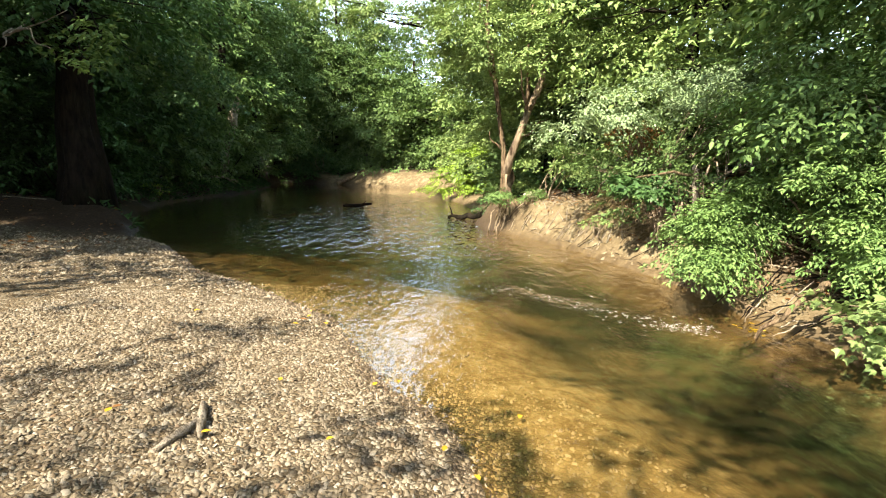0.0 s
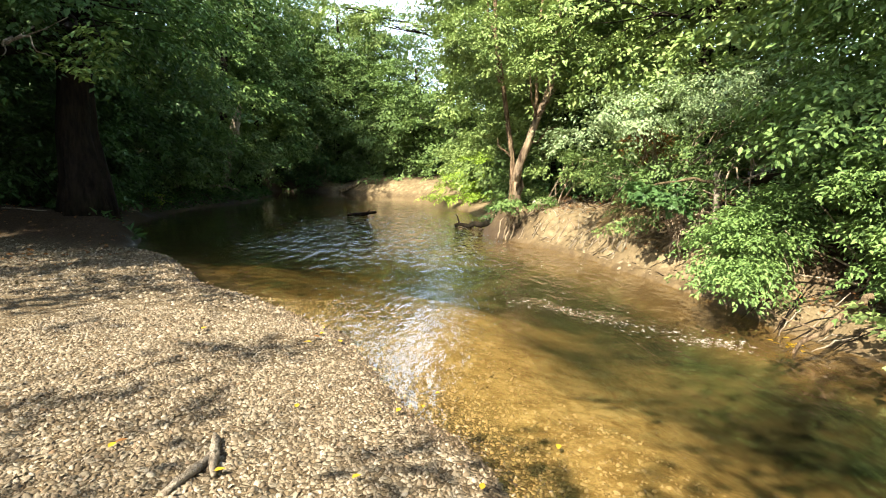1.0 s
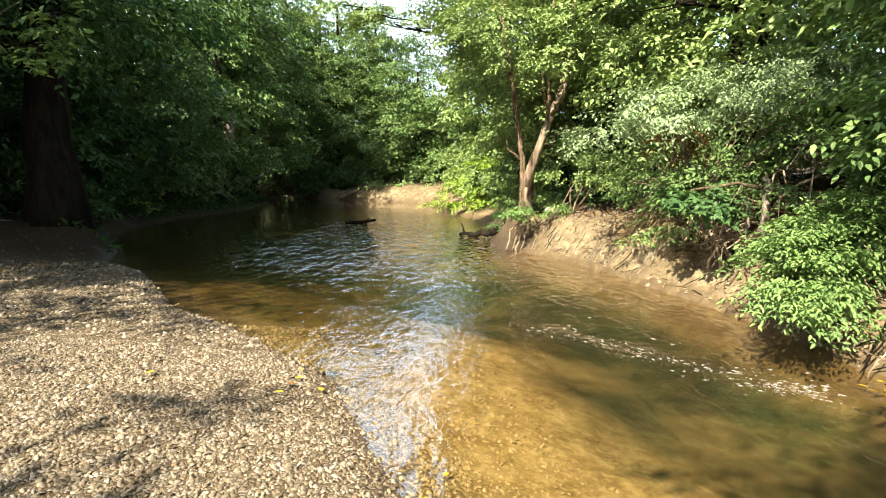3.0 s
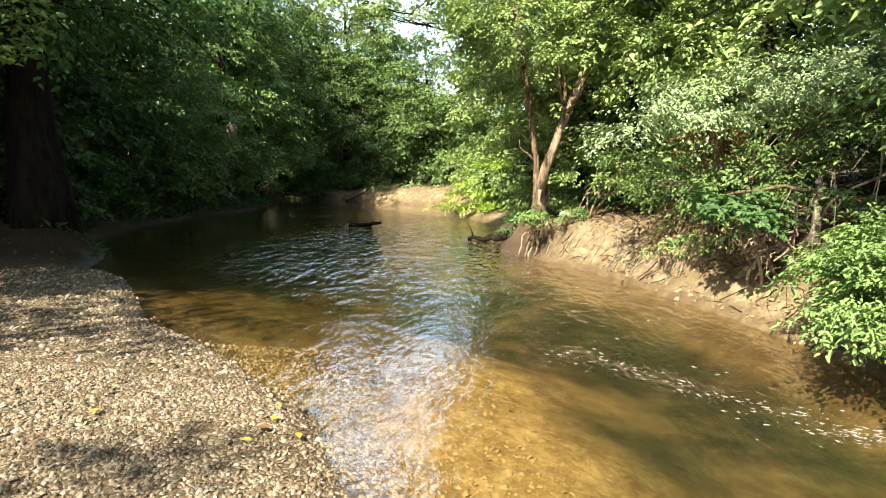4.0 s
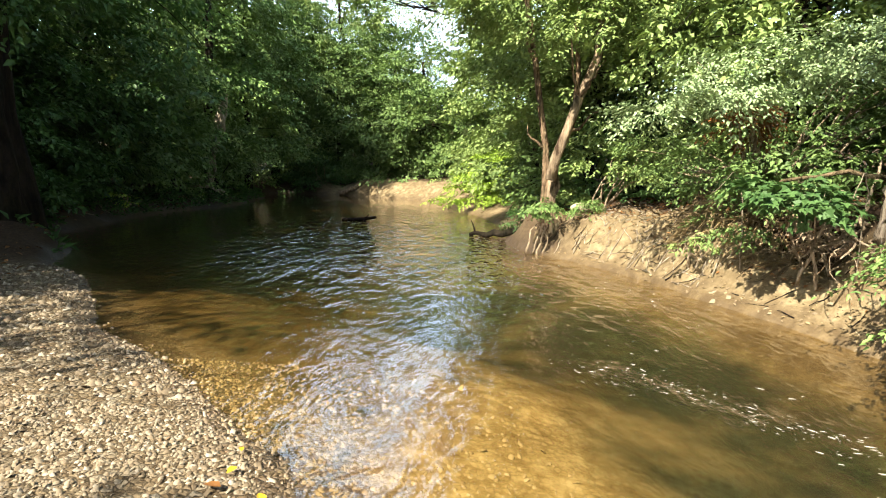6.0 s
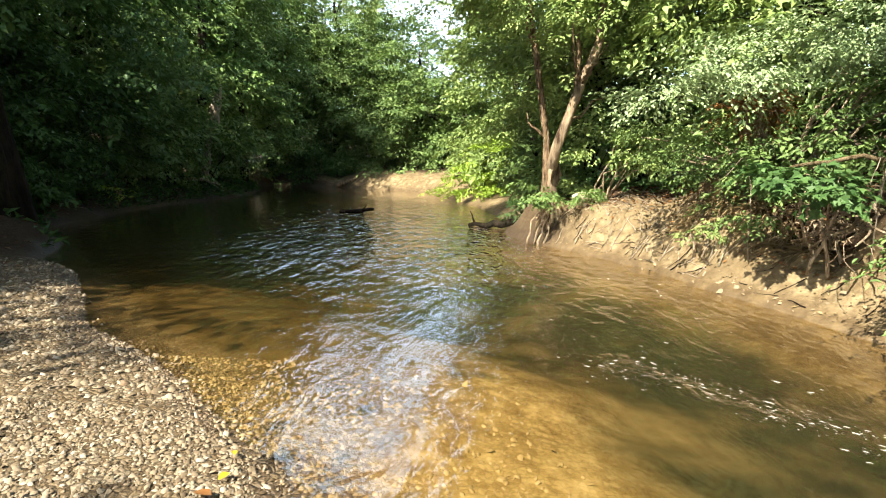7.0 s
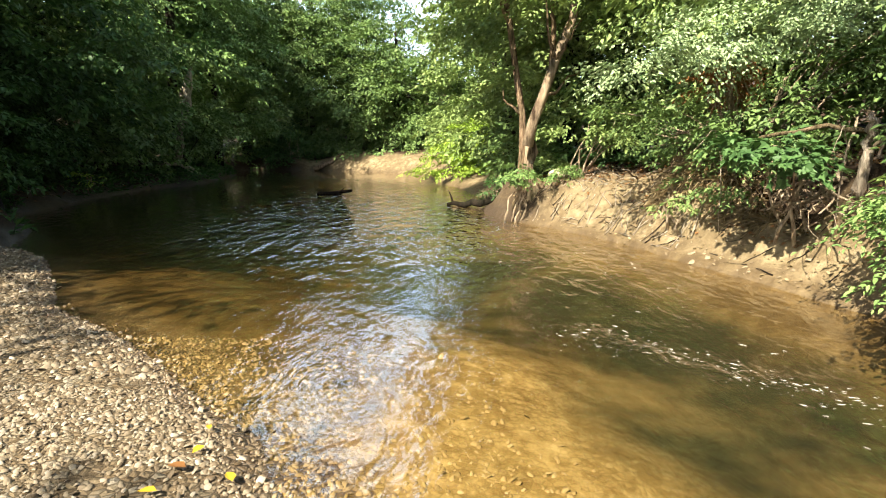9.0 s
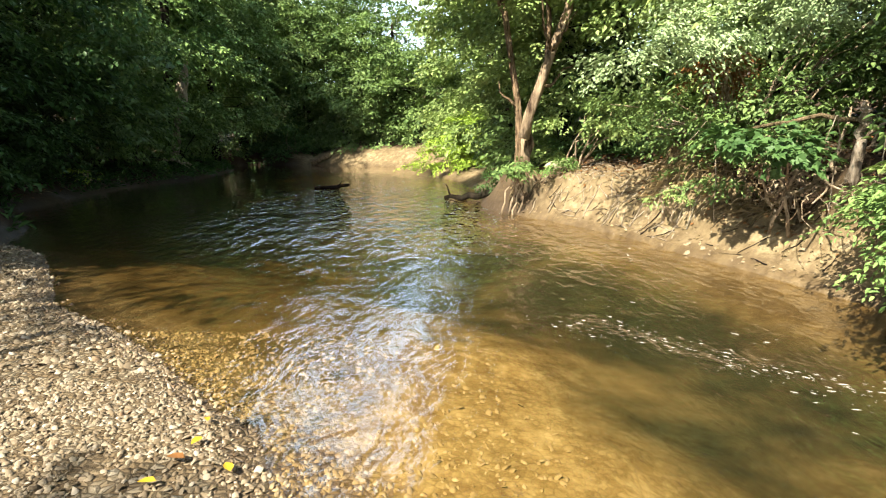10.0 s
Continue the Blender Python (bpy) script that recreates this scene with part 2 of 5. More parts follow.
def bent(a, b, n, wob, rng, sag=0.0):
    """n points from a to b on a wandering line."""
    a, b = np.asarray(a, float), np.asarray(b, float)
    t = np.linspace(0, 1, n)[:, None]
    w = rng.normal(size=(n, 3)) * wob
    w = (w + np.roll(w, 1, 0) + np.roll(w, -1, 0)) / 2
    w *= np.sin(np.pi * np.clip(t, 0, 1)) ** 0.5
    out = a + (b - a) * t + w
    out[:, 2] += sag * np.sin(np.pi * t[:, 0])
    return out


def leaves(P, axis, normal, size, width=0.5, fine=False, fold=0.12, droop=0.15):
    """Folded leaves, each with its tip, sides and midrib."""
    a = unit(axis)
    s = unit(np.cross(a, normal))
    n = np.cross(s, a)
    L = size[:, None]
    base = P
    tip = P + a * L - n * L * droop
    if fine == "lobed":
        out = [(0.0, 0.0), (0.10, 0.30), (0.42, 0.52), (0.50, 0.20), (1.0, 0.0)]
        rows = []
        for sg in (1, -1):
            for u, v in out:
                rows.append(P + a * L * u + s * L * width * v * sg + n * L * (fold * v * 2 - droop * u * u))
        V = np.stack(rows, 1)
        f = np.array([[0, 1, 2, 3, 4], [5, 9, 8, 7, 6]])
    elif fine:
        l1 = P + a * L * 0.30 + s * L * width * 0.46 + n * L * fold
        l2 = P + a * L * 0.65 + s * L * width * 0.40 + n * L * (fold - droop * 0.5)
        r1 = P + a * L * 0.30 - s * L * width * 0.46 + n * L * fold
        r2 = P + a * L * 0.65 - s * L * width * 0.40 + n * L * (fold - droop * 0.5)
        V = np.stack([base, l1, l2, tip, r2, r1], 1)
        f = np.array([[0, 1, 2, 3], [0, 3, 4, 5]])
    else:
        l = P + a * L * 0.42 + s * L * width * 0.5 + n * L * fold
        r = P + a * L * 0.42 - s * L * width * 0.5 + n * L * fold
        V = np.stack([base, l, tip, r], 1)
        f = np.array([[0, 1, 2], [0, 2, 3]])
    k = V.shape[1]
    F = (np.arange(len(P))[:, None, None] * k + f[None]).reshape(-1, f.shape[1])
    return V.reshape(-1, 3), F


def sprays(P, out, per, length, size, rng, flat=0.75, droop=0.2, width=0.5, fine=False):
    """Leafy twigs at P that point along out, with leaves to both sides in a loose plane."""
    M = len(P)
    d = unit(out)
    up = unit(np.array((0, 0, 1.0)) + rng.normal(size=(M, 3)) * (1 - flat))
    side = unit(np.cross(d, up))
    up = np.cross(side, d)
    T = length * rng.uniform(0.6, 1.3, M)
    t = (np.arange(per) + rng.uniform(0, 1, (M, per))) / per
    sign = np.where(np.arange(per) % 2 == 0, 1.0, -1.0)[None, :, None]
    sag = (t ** 2)[..., None] * np.array((0, 0, -droop))
    pos = P[:, None] + d[:, None] * (t * T[:, None])[..., None] + sag * T[:, None, None] + rng.normal(size=(M, per, 3)) * length * 0.07
    pos = pos + side[:, None] * sign * (rng.uniform(0, 0.30, (M, per)) * T[:, None] * (1.1 - t))[..., None]
    ax = d[:, None] * rng.uniform(0.3, 1.0, (M, per, 1)) + side[:, None] * sign * rng.uniform(0.3, 1.1, (M, per, 1)) + np.array((0, 0, -0.22)) + rng.normal(size=(M, per, 3)) * 0.22
    nor = up[:, None] + rng.normal(size=(M, per, 3)) * 0.27
    sz = size * rng.uniform(0.55, 1.25, (M, per))
    return leaves(pos.reshape(-1, 3), ax.reshape(-1, 3), nor.reshape(-1, 3), sz.ravel(), width, fine)


def lobe_points(lobes, M, rng, inner=0.45):
    """M places in the outer part of some ellipsoids (x, y, z, rx, ry, rz), gathered on flat boughs, and the way outwards."""
    lobes = np.asarray(lobes, float)
    w = (lobes[:, 3] * lobes[:, 4] + lobes[:, 4] * lobes[:, 5] + lobes[:, 3] * lobes[:, 5])
    K = max(8, M // 8)
    pick = rng.choice(len(lobes), K, p=w / w.sum())
    d = unit(rng.normal(size=(K, 3)))
    r = inner + (1.02 - inner) * rng.uniform(0, 1, K) ** 0.6
    q = lobes[pick]
    C = q[:, :3] + d * q[:, 3:] * r[:, None]
    spread = np.clip(0.27 * q[:, 3:].mean(1), 0.10, 0.55) * rng.uniform(0.6, 1.4, K)
    own = rng.integers(0, K, M)
    off = rng.normal(size=(M, 3)) * np.array((0.8, 0.8, 0.20))
    off[:, 2] -= 0.16 * (off[:, 0] ** 2 + off[:, 1] ** 2)
    P = C[own] + off * spread[own][:, None]
    out = d[own] * np.array((0.9, 0.9, 0.25)) + off * np.array((0.7, 0.7, 0.2)) + rng.normal(size=(M, 3)) * np.array((0.25, 0.25, 0.12))
    out[:, 2] -= 0.12
    return P, out


def thinned(P, out, rng, scale=0.9, keep=0.5):
    """Leaves gaps: drops places where a coarse noise is low."""
    v = np.array([noise.noise(Vector(p) * scale) for p in P])
    ok = v > np.quantile(v, 1 - keep)
    return P[ok], out[ok]


# ---- the plan: water's edge, ground ----
EDGE = [  # the creek's outline at water level, from the shingle bar upstream and back along the cut bank
    (1.3, -30), (1.0, -8), (0.8, 0.5), (0.55, 2.2), (0.39, 2.78), (0.18, 3.31), (-0.27, 3.86), (-0.55, 4.45), (-1.0, 5.26), (-1.15, 5.6), (-1.75, 6.1),
    (-2.35, 6.7), (-3.1, 7.2), (-3.75, 7.75), (-4.3, 8.45), (-5.5, 9.8), (-6.5, 10.5), (-7.4, 12.0), (-9.3, 13.6), (-10.1, 17), (-10.4, 19.8),
    (-9.8, 23.8), (-10.6, 28.5), (-12.5, 31.5), (-12.0, 33.5), (-8.0, 33.0), (-6.0, 31.2), (-2.6, 29.2), (-1.1, 24.5), (0.0, 20), (0.6, 17), (0.45, 14.2),
    (0.75, 13.3), (1.47, 12.25), (1.84, 11.5), (2.44, 10.06), (2.85, 8.8), (3.05, 8.05), (3.35, 7.3), (3.42, 6.2), (3.7, 5.5), (4.0, 4.8), (4.3, 3), (4.8, -8), (5.0, -30),
]


def edge_distance(x, y):
    """Distance from the water's edge: land positive, water negative."""
    E = np.array(EDGE, float)
    a, b = E, np.roll(E, -1, 0)
    best = np.full(x.shape, 1e9)
    inside = np.zeros(x.shape, bool)
    for (ax, ay), (bx, by) in zip(a, b):
        dx, dy = bx - ax, by - ay
        t = np.clip(((x - ax) * dx + (y - ay) * dy) / (dx * dx + dy * dy), 0, 1)
        best = np.minimum(best, np.hypot(x - ax - t * dx, y - ay - t * dy))
        if ay != by:
            cross = (ay > y) != (by > y)
            inside ^= cross & (x < ax + (y - ay) / (by - ay) * dx)
    return np.where(inside, -best, best)


def fbm(x, y, scale, seed, octaves=4):
    """Cheap smooth noise from sums of turned sines."""
    r = np.random.default_rng(seed)
    out, amp = np.zeros_like(x), 1.0
    for o in range(octaves):
        for _ in range(4):
            th, ph = r.uniform(0, 2 * np.pi, 2)
            k = scale * 2 ** o * r.uniform(0.7, 1.3)
            out = out + amp * 0.35 * np.sin(k * (x * np.cos(th) + y * np.sin(th)) + ph)
        amp *= 0.5
    return out


def step(a, b, v):
    t = np.clip((v - a) / (b - a), 0, 1)
    return t * t * (3 - 2 * t)


def ground_field(x, y):
    """Height of the ground, and the weights of its surfaces."""
    d = edge_distance(x, y)
    d = d + 0.05 * fbm(x, y, 2.6, 17, 3) * step(13, 9, np.hypot(x, y - 6))
    right = step(-0.6, 0.4, x - np.interp(y, [-30, 0, 8, 14, 20, 25, 30, 34], [2.6, 2.4, 1.0, -2.0, -3.5, -5, -7, -9]))
    far = step(25, 29, y) * step(-8.2, -6.2, x)
    left = (1 - right) * step(9.4, 12.0, y - 0.25 * (x + 6.5))
    soil = step(9.5, 10.6, y - 0.25 * (x + 6.5) + 0.25 * fbm(x, y, 1.7, 41, 3))
    bar = np.clip(1 - right - left, 0, 1)
    w1, w2 = fbm(x, y, 1.1, 3), fbm(x, y, 5.0, 4)
    dl = np.maximum(d, 0)
    z_bar = 0.055 * dl + 0.05 * (1 - np.exp(-dl / 0.25)) + 0.015 * w1 * step(0, 1, dl) + 0.35 * step(3.5, 9, dl)
    z_left = 0.55 * (1 - np.exp(-dl / 0.45)) + 0.07 * np.minimum(dl, 12) + 0.10 * w1 * step(0, 1, dl) + 0.05 * fbm(x, y, 3.6, 29, 3) * step(0.05, 0.5, dl)
    ragged = 1 + 0.28 * fbm(x, y, 2.3, 9, 3)
    tall = np.interp(y, [6, 10.8, 12.2], [1.0, 1.0, 0.30])
    dl_full = dl
    dl = dl * np.interp(y, [11.6, 12.6], [1.0, 1.45]) * right + dl * (1 - right)
    cliff = 0.06 * step(0, 0.06, dl) + 0.46 * step(0.0, 0.62, dl) + 0.70 * tall * step(0.45, 0.92, dl * ragged)
    z_right = cliff + 0.13 * np.maximum(dl - 0.9, 0) + 0.05 * w1 * step(0, 0.6, dl) + 0.055 * w2 * step(0, 0.3, dl) + 0.05 * fbm(x, y, 9.0, 14, 4) * step(0.10, 0.5, dl) * step(1.8, 1.0, dl)
    dl = dl_full
    z_low = 0.28 * (1 - np.exp(-dl / 0.5)) + 0.16 * np.minimum(dl, 8) + 0.06 * w1 * step(0, 0.6, dl)
    low = np.clip(step(13.6, 15.4, y) + step(7.3, 6.3, y), 0, 1) * right
    z_right = z_right * (1 - low) + (z_low + 0.35 * far * step(0.1, 1.1, dl)) * low
    z = bar * z_bar + left * z_left + right * z_right
    # Distant ground is raised into an added hill that blocks low sky light.
    z = z + 0.05 * np.clip(dl - 10, 0, 12) + 0.34 * np.clip(dl - 20, 0, 34) * (0.8 + 0.2 * fbm(x, y, 0.09, 23, 2))
    dw = np.maximum(-d, 0)
    wide = step(-1.2, 1.5, x + 0.35 * w1 - np.interp(y, [-30, 0, 8, 14, 20, 25, 30, 34], [2.6, 2.4, 1.0, -2.0, -3.5, -5, -7, -9]))
    shelf = wide + left * 0.9
    depth = np.clip(1 - wide - left, 0, 1) * (1 + 1.8 * step(6.8, 9.5, y + 0.25 * x)) * (0.045 * dw + 0.03 * np.maximum(dw - 1.2, 0) + 0.008) + shelf * 0.42 * (1 - np.exp(-dw / 0.45))
    depth = np.minimum(depth, 0.52) + 0.03 * w1 * step(0.2, 1, dw)
    z = np.where(d < 0, -np.maximum(depth, 0.004), z)
    gravel = np.clip(1 - right, 0, 1) * (1 - soil) * step(7.0, 4.5, dl + 0.8 * w1)
    # Upper cliff drops to dark soil colour, also standing in for the undercut's shade.
    bank = np.clip(right * step(0.66, 0.40, dl + 0.12 * w1 - 0.9 * step(10.2, 11.2, y)) + 0.06 * left * step(0.3, 0.1, dl) + (0.65 + 0.35 * far) * low * step(1.3 + 1.2 * far, 0.4 + 0.9 * far, dl + 0.25 * w2), 0, 1) * step(-0.30, -0.05, d) * (1 - 0.75 * step(12.4, 13.1, y + 0.2 * w2) * step(20, 17, y))
    bed = step(0.0, -0.6, d)
    deep = np.clip(depth / 0.45, 0, 1) * bed
    wet = step(0.30, 0.03, d + 0.06 * w2) * 0.8 * (1 - bed)
    cove = step(-0.1, -1.1, x + 0.25 * w1 + 0.12 * (y - 6.5)) * step(5.0, 6.0, y + 0.3 * w1 - 0.35 * (x + 1.2)) * step(0.02, 0.45, dw) * (1 - wide) * bed
    return d, z, gravel, bank, bed, deep, wet, cove


def ticks(*spans):
    """Grid lines: (from, to, spacing) one after another."""
    out = []
    for a, b, s in spans:
        n = max(1, int(round((b - a) / s)))
        out += list(np.linspace(a, b, n, endpoint=False))
    return np.array(out + [spans[-1][1]])


def sheet(name, xs, ys, z_of, material, keep=None, attributes=()):
    X, Y = np.meshgrid(xs, ys)
    V = np.stack([X, Y, z_of], -1).reshape(-1, 3)
    nx = len(xs)
    i = (np.arange(len(ys) - 1)[:, None] * nx + np.arange(nx - 1)[None, :])
    F = np.stack([i, i + 1, i + nx + 1, i + nx], -1).reshape(-1, 4)
    if keep is not None:
        F = F[keep.reshape(-1)[F].any(1)]
        used = np.unique(F)
        remap = np.zeros(len(V), int)
        remap[used] = np.arange(len(used))
        V, F = V[used], remap[F]
    else:
        used = slice(None)
    me = raw_mesh(name, V, F, material, True)
    for key, values in attributes:
        at = me.attributes.new(key, "FLOAT", "POINT")
        at.data.foreach_set("value", values.reshape(-1)[used].astype(np.float32))
    return new(name, me)


gx = ticks((-400, -80, 40), (-80, -24, 4), (-24, -8, 0.5), (-8, 1.2, 0.075), (1.2, 4.2, 0.04), (4.2, 5, 0.08), (5, 14, 0.4), (14, 60, 4), (60, 400, 40))
gy = ticks((-400, -60, 40), (-60, -10, 3), (-10, 1.5, 0.4), (1.5, 7, 0.075), (7, 13.6, 0.045), (13.6, 36, 0.28), (36, 80, 4), (80, 480, 40))
GX, GY = np.meshgrid(gx, gy)
_d, _z, _gravel, _bank, _bed, _deep, _wet, _cove = ground_field(GX, GY)
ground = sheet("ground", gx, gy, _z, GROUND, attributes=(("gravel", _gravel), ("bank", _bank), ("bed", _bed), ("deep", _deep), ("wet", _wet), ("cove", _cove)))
tagged(ground, "tan shingle bar, sandy cut bank and leaf litter beside the creek", "ground", kind="structure")

wx = ticks((-14, 6, 0.1))
wy = ticks((-30, 0, 0.6), (0, 36, 0.1))
WX, WY = np.meshgrid(wx, wy)
_wd = edge_distance(WX, WY)
_wdepth = -ground_field(WX, WY)[1]
_n = fbm(WX, WY, 0.55, 21, 3)
_riffle = 0.06 + 1.15 * step(7.5, 12.0, WY + 0.8 * _n) * step(-6.5, -3.2, WX + 0.06 * (WY - 10) + 0.5 * _n) * step(27, 21, WY + 0.6 * _n) + 0.10 * step(0.3, 1.6, WX) * step(9, 5, WY) + 0.12 * step(27, 24, WY)
_line = np.interp(WX, [-0.6, 0.4, 1.0, 1.4, 1.8, 2.2, 2.7, 3.2], [7.9, 7.35, 7.05, 6.55, 6.3, 5.88, 5.68, 5.55])
_thread = np.exp(-((WY - _line + 0.10 * _n) / 0.30) ** 2) * step(-0.4, 0.8, WX) * step(3.4, 3.0, WX)
_thread = _thread * step(-0.4, 0.5, fbm(WX, WY, 5.0, 33, 2))
_riffle = _riffle + 0.03 * step(-0.8, 0.6, WX) * step(5.6, 6.4, WY) * step(13, 10, WY)
_flow = 0.16 + 0.84 * (0.62 + 0.38 * step(5.8, 8.5, WY)) * (1 - 0.93 * step(6.5, 11, WY)) * step(-2.6, -1.5, WX + 0.22 * (WY - 7) * (WY < 16) + 1.98 * (WY >= 16) + 0.25 * _n) * step(3.5, 5.0, WY)
_murk = np.clip(0.20 * step(0.12, 0.50, _wdepth + 0.06 * _n), 0, 0.8)
water = sheet("water", wx, wy, np.zeros_like(WX), WATER, keep=(_wd < 0.35), attributes=(("riffle", _riffle), ("flow", _flow), ("murk", _murk), ("thread", _thread)))
tagged(water, "shallow clear brown creek water rippling in the sun", "water", kind="structure")


def ground_z(x, y):
    return float(ground_field(np.array([float(x)]), np.array([float(y)]))[1][0])


# ---- trees and shrubs ----
def tree(name, label, base, top, radius, lobes, n_sprays, per, length, size, leaf, bark, seed, keep=0.62, gap=0.5, fine=False, group="", limb_r=0.32, flare=1.5, sides=10, wob=0.18, width=0.55):
    """A tapered trunk, a limb to each lobe of the crown, and the leafy crown."""
    rng = np.random.default_rng(seed)
    z = ground_z(base[0], base[1])
    ob = tagged(new(name), label, "tree", group)
    ob.location = (base[0], base[1], z)
    o = np.array((base[0], base[1], z))
    tp = np.asarray(top, float) - o
    line = bent((0, 0, -0.25), tp, 14, wob, rng)
    rad = radius * np.linspace(1.0, 0.28, 14)
    rad[:3] *= (flare, 1 + (flare - 1) * 0.45, 1.1)
    child("trunk", tube_mesh("trunk", [tube(line, rad, sides, 0.10, rng)], bark), ob)
    for q in lobes:
        c = np.asarray(q[:3], float) - o
        k = int(np.clip(np.searchsorted(line[:, 2], c[2] - 0.35 * np.hypot(c[0] - tp[0], c[1] - tp[1])), 4, 12))
        limb = bent(line[k], c, 9, 0.16, rng, sag=0.15)
        arm = child("limb", tube_mesh("limb", [tube(limb, np.linspace(rad[k] * limb_r * 1.6, 0.02, 9), 6, 0.08, rng)], bark), ob)
        for _ in range(5):
            e = c + unit(rng.normal(size=3)) * np.array(q[3:6]) * 0.8
            child("twig", tube_mesh("twig", [tube(bent(limb[rng.integers(3, 8)], e, 6, 0.08, rng), np.linspace(0.02, 0.005, 6), 4)], bark), arm)
    P, out = lobe_points(lobes, n_sprays, rng)
    P, out = thinned(P, out, rng, gap, keep)
    V, F = sprays(P - o, out, per, length, size, rng, fine=fine, width=width)
    child("crown", raw_mesh("crown", V, F, leaf), ob)
    return ob


def shrub(name, label, base, lobes, n_sprays, per, length, size, leaf, bark, seed, keep=0.7, gap=0.9, fine=True, width=0.5, droop=0.2, flat=0.75, stems=7, category="shrub", group="", stem_r=0.022):
    """Stems from one foot, and leafy sprays."""
    rng = np.random.default_rng(seed)
    z = ground_z(base[0], base[1])
    ob = tagged(new(name), label, category, group)
    ob.location = (base[0], base[1], z)
    o = np.array((base[0], base[1], z))
    P, out = lobe_points(lobes, n_sprays, rng, 0.3)
    floor = ground_field(P[:, 0], P[:, 1])[1]
    ok = P[:, 2] > np.maximum(floor, 0) + 0.08
    P, out = thinned(P[ok], out[ok], rng, gap, keep)
    for _ in range(stems):
        e = P[rng.integers(len(P))] - o
        s = rng.normal(size=3) * 0.12
        s[2] = -0.1
        child("stem", tube_mesh("stem", [tube(bent(s, e, 8, 0.08, rng, 0.12), np.linspace(stem_r, 0.005, 8), 5, 0.08, rng)], bark), ob)
    V, F = sprays(P - o, out, per, length, size, rng, flat=flat, droop=droop, width=width, fine=fine)
    child("foliage", raw_mesh("foliage", V, F, leaf), ob)
    return ob


# the great tree on the shaded bank, bark and leaves darkened for its shade
great_tree = tree("tree", "large tree on the shaded creek bank, bark darkened for its shade", (-8.3, 11.6), (-8.6, 11.8, 13), 0.38,
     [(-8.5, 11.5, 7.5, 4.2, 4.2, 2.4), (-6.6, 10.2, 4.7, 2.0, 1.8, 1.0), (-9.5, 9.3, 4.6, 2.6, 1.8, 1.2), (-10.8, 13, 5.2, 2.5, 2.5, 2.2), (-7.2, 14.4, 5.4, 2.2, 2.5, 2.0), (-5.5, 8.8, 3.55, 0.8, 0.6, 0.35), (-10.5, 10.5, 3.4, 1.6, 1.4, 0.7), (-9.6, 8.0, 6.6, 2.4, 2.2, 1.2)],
     3000, 18, 0.65, 0.14, LEAF_DEEP_SHADE, BARK_DARK_SHADE, 11, sides=18, keep=0.62, gap=0.8)



def low_boughs():
    """Leafy boughs and bare dead twigs that reach from the great tree over the bar."""
    rng = np.random.default_rng(17)
    o = np.array(great_tree.location)
    for a, b, P0, n in (((-8.2, 11.4, 5.0), (-5.55, 8.55, 3.55), (-5.6, 8.6, 3.5), 26), ((-8.2, 11.4, 4.6), (-5.75, 8.5, 3.05), (-5.75, 8.5, 3.1), 16)):
        arm = child("bough", tube_mesh("bough", [tube(bent(np.array(a) - o, np.array(b) - o, 9, 0.06, rng, 0.2), np.linspace(0.04, 0.006, 9), 6, 0.08, rng)], BARK_DARK_SHADE), great_tree)
        P = np.array(P0) - o + rng.normal(size=(n, 3)) * np.array((0.22, 0.2, 0.10))
        V, F = sprays(P, rng.normal(size=(n, 3)) * np.array((1, 1, 0.2)), 9, 0.26, 0.11, rng, fine=True, width=0.5)
        # A lighter leaf than the crown's paints these sprays as sunlit.
        tagged(child("leaf_spray", raw_mesh("leaf_spray", V, F, LEAF_FRESH), arm, "green leaf spray in a lighter tone painted as sunlit"), kind="stuff")
    for a, m_, b in (((-8.3, 10.9, 4.4), (-7.3, 8.8, 3.55), (-6.0, 8.5, 3.85)), ((-7.3, 8.8, 3.55), (-6.7, 8.6, 3.6), (-6.25, 8.5, 3.2)), ((-7.6, 9.3, 3.7), (-7.3, 8.8, 3.5), (-7.1, 8.5, 3.3))):
        line = np.vstack([bent(np.array(a) - o, np.array(m_) - o, 6, 0.03, rng), bent(np.array(m_) - o, np.array(b) - o, 6, 0.03, rng)[1:]])
        child("dead_twig", tube_mesh("dead_twig", [tube(line, np.linspace(0.022, 0.005, len(line)), 6, 0.08, rng)], BARK_PALE), great_tree, "bare pale dead twig")


low_boughs()

# woods on the shaded bank
k = 0
for bx, by, h, r in ((-11.9, 15.6, 10.5, 0.20), (-13.0, 19.5, 8.6, 0.26), (-13.2, 24.2, 9.0, 0.24), (-12.8, 29.5, 10.5, 0.22), (-14.5, 35, 17, 0.3), (-17, 24, 9, 0.3), (-16.5, 17, 8, 0.3), (-14.5, 12.6, 8.5, 0.25)):
    k += 1
    # Leaf tone follows the light: deep where shaded, fresh where more sun falls.
    tree("tree", "slender woodland tree leaning over the creek from the shaded bank", (bx, by), (bx + 0.8, by, h), r,
         [(bx + 0.1, by, h * 0.75, 2.7, 3.2, h * 0.2), (bx + 1.7, by - 0.8, h * 0.46, 2.3, 2.6, h * 0.15), (bx + 1.0, by + 1.5, h * 0.58, 2.7, 2.6, h * 0.17), (bx - 1.5, by - 1.2, h * 0.48, 2.4, 2.4, h * 0.16), (bx + 1.6, by, h * 0.28, 1.9, 2.4, h * 0.10)],
         2300, 15, 0.70, 0.20, LEAF_DEEP_SHADE if by < 18 else (LEAF_WOOD if by < 21 else LEAF_FRESH), BARK_DARK_SHADE, 100 + k, group="woods on the shaded bank", keep=0.60, gap=0.75)

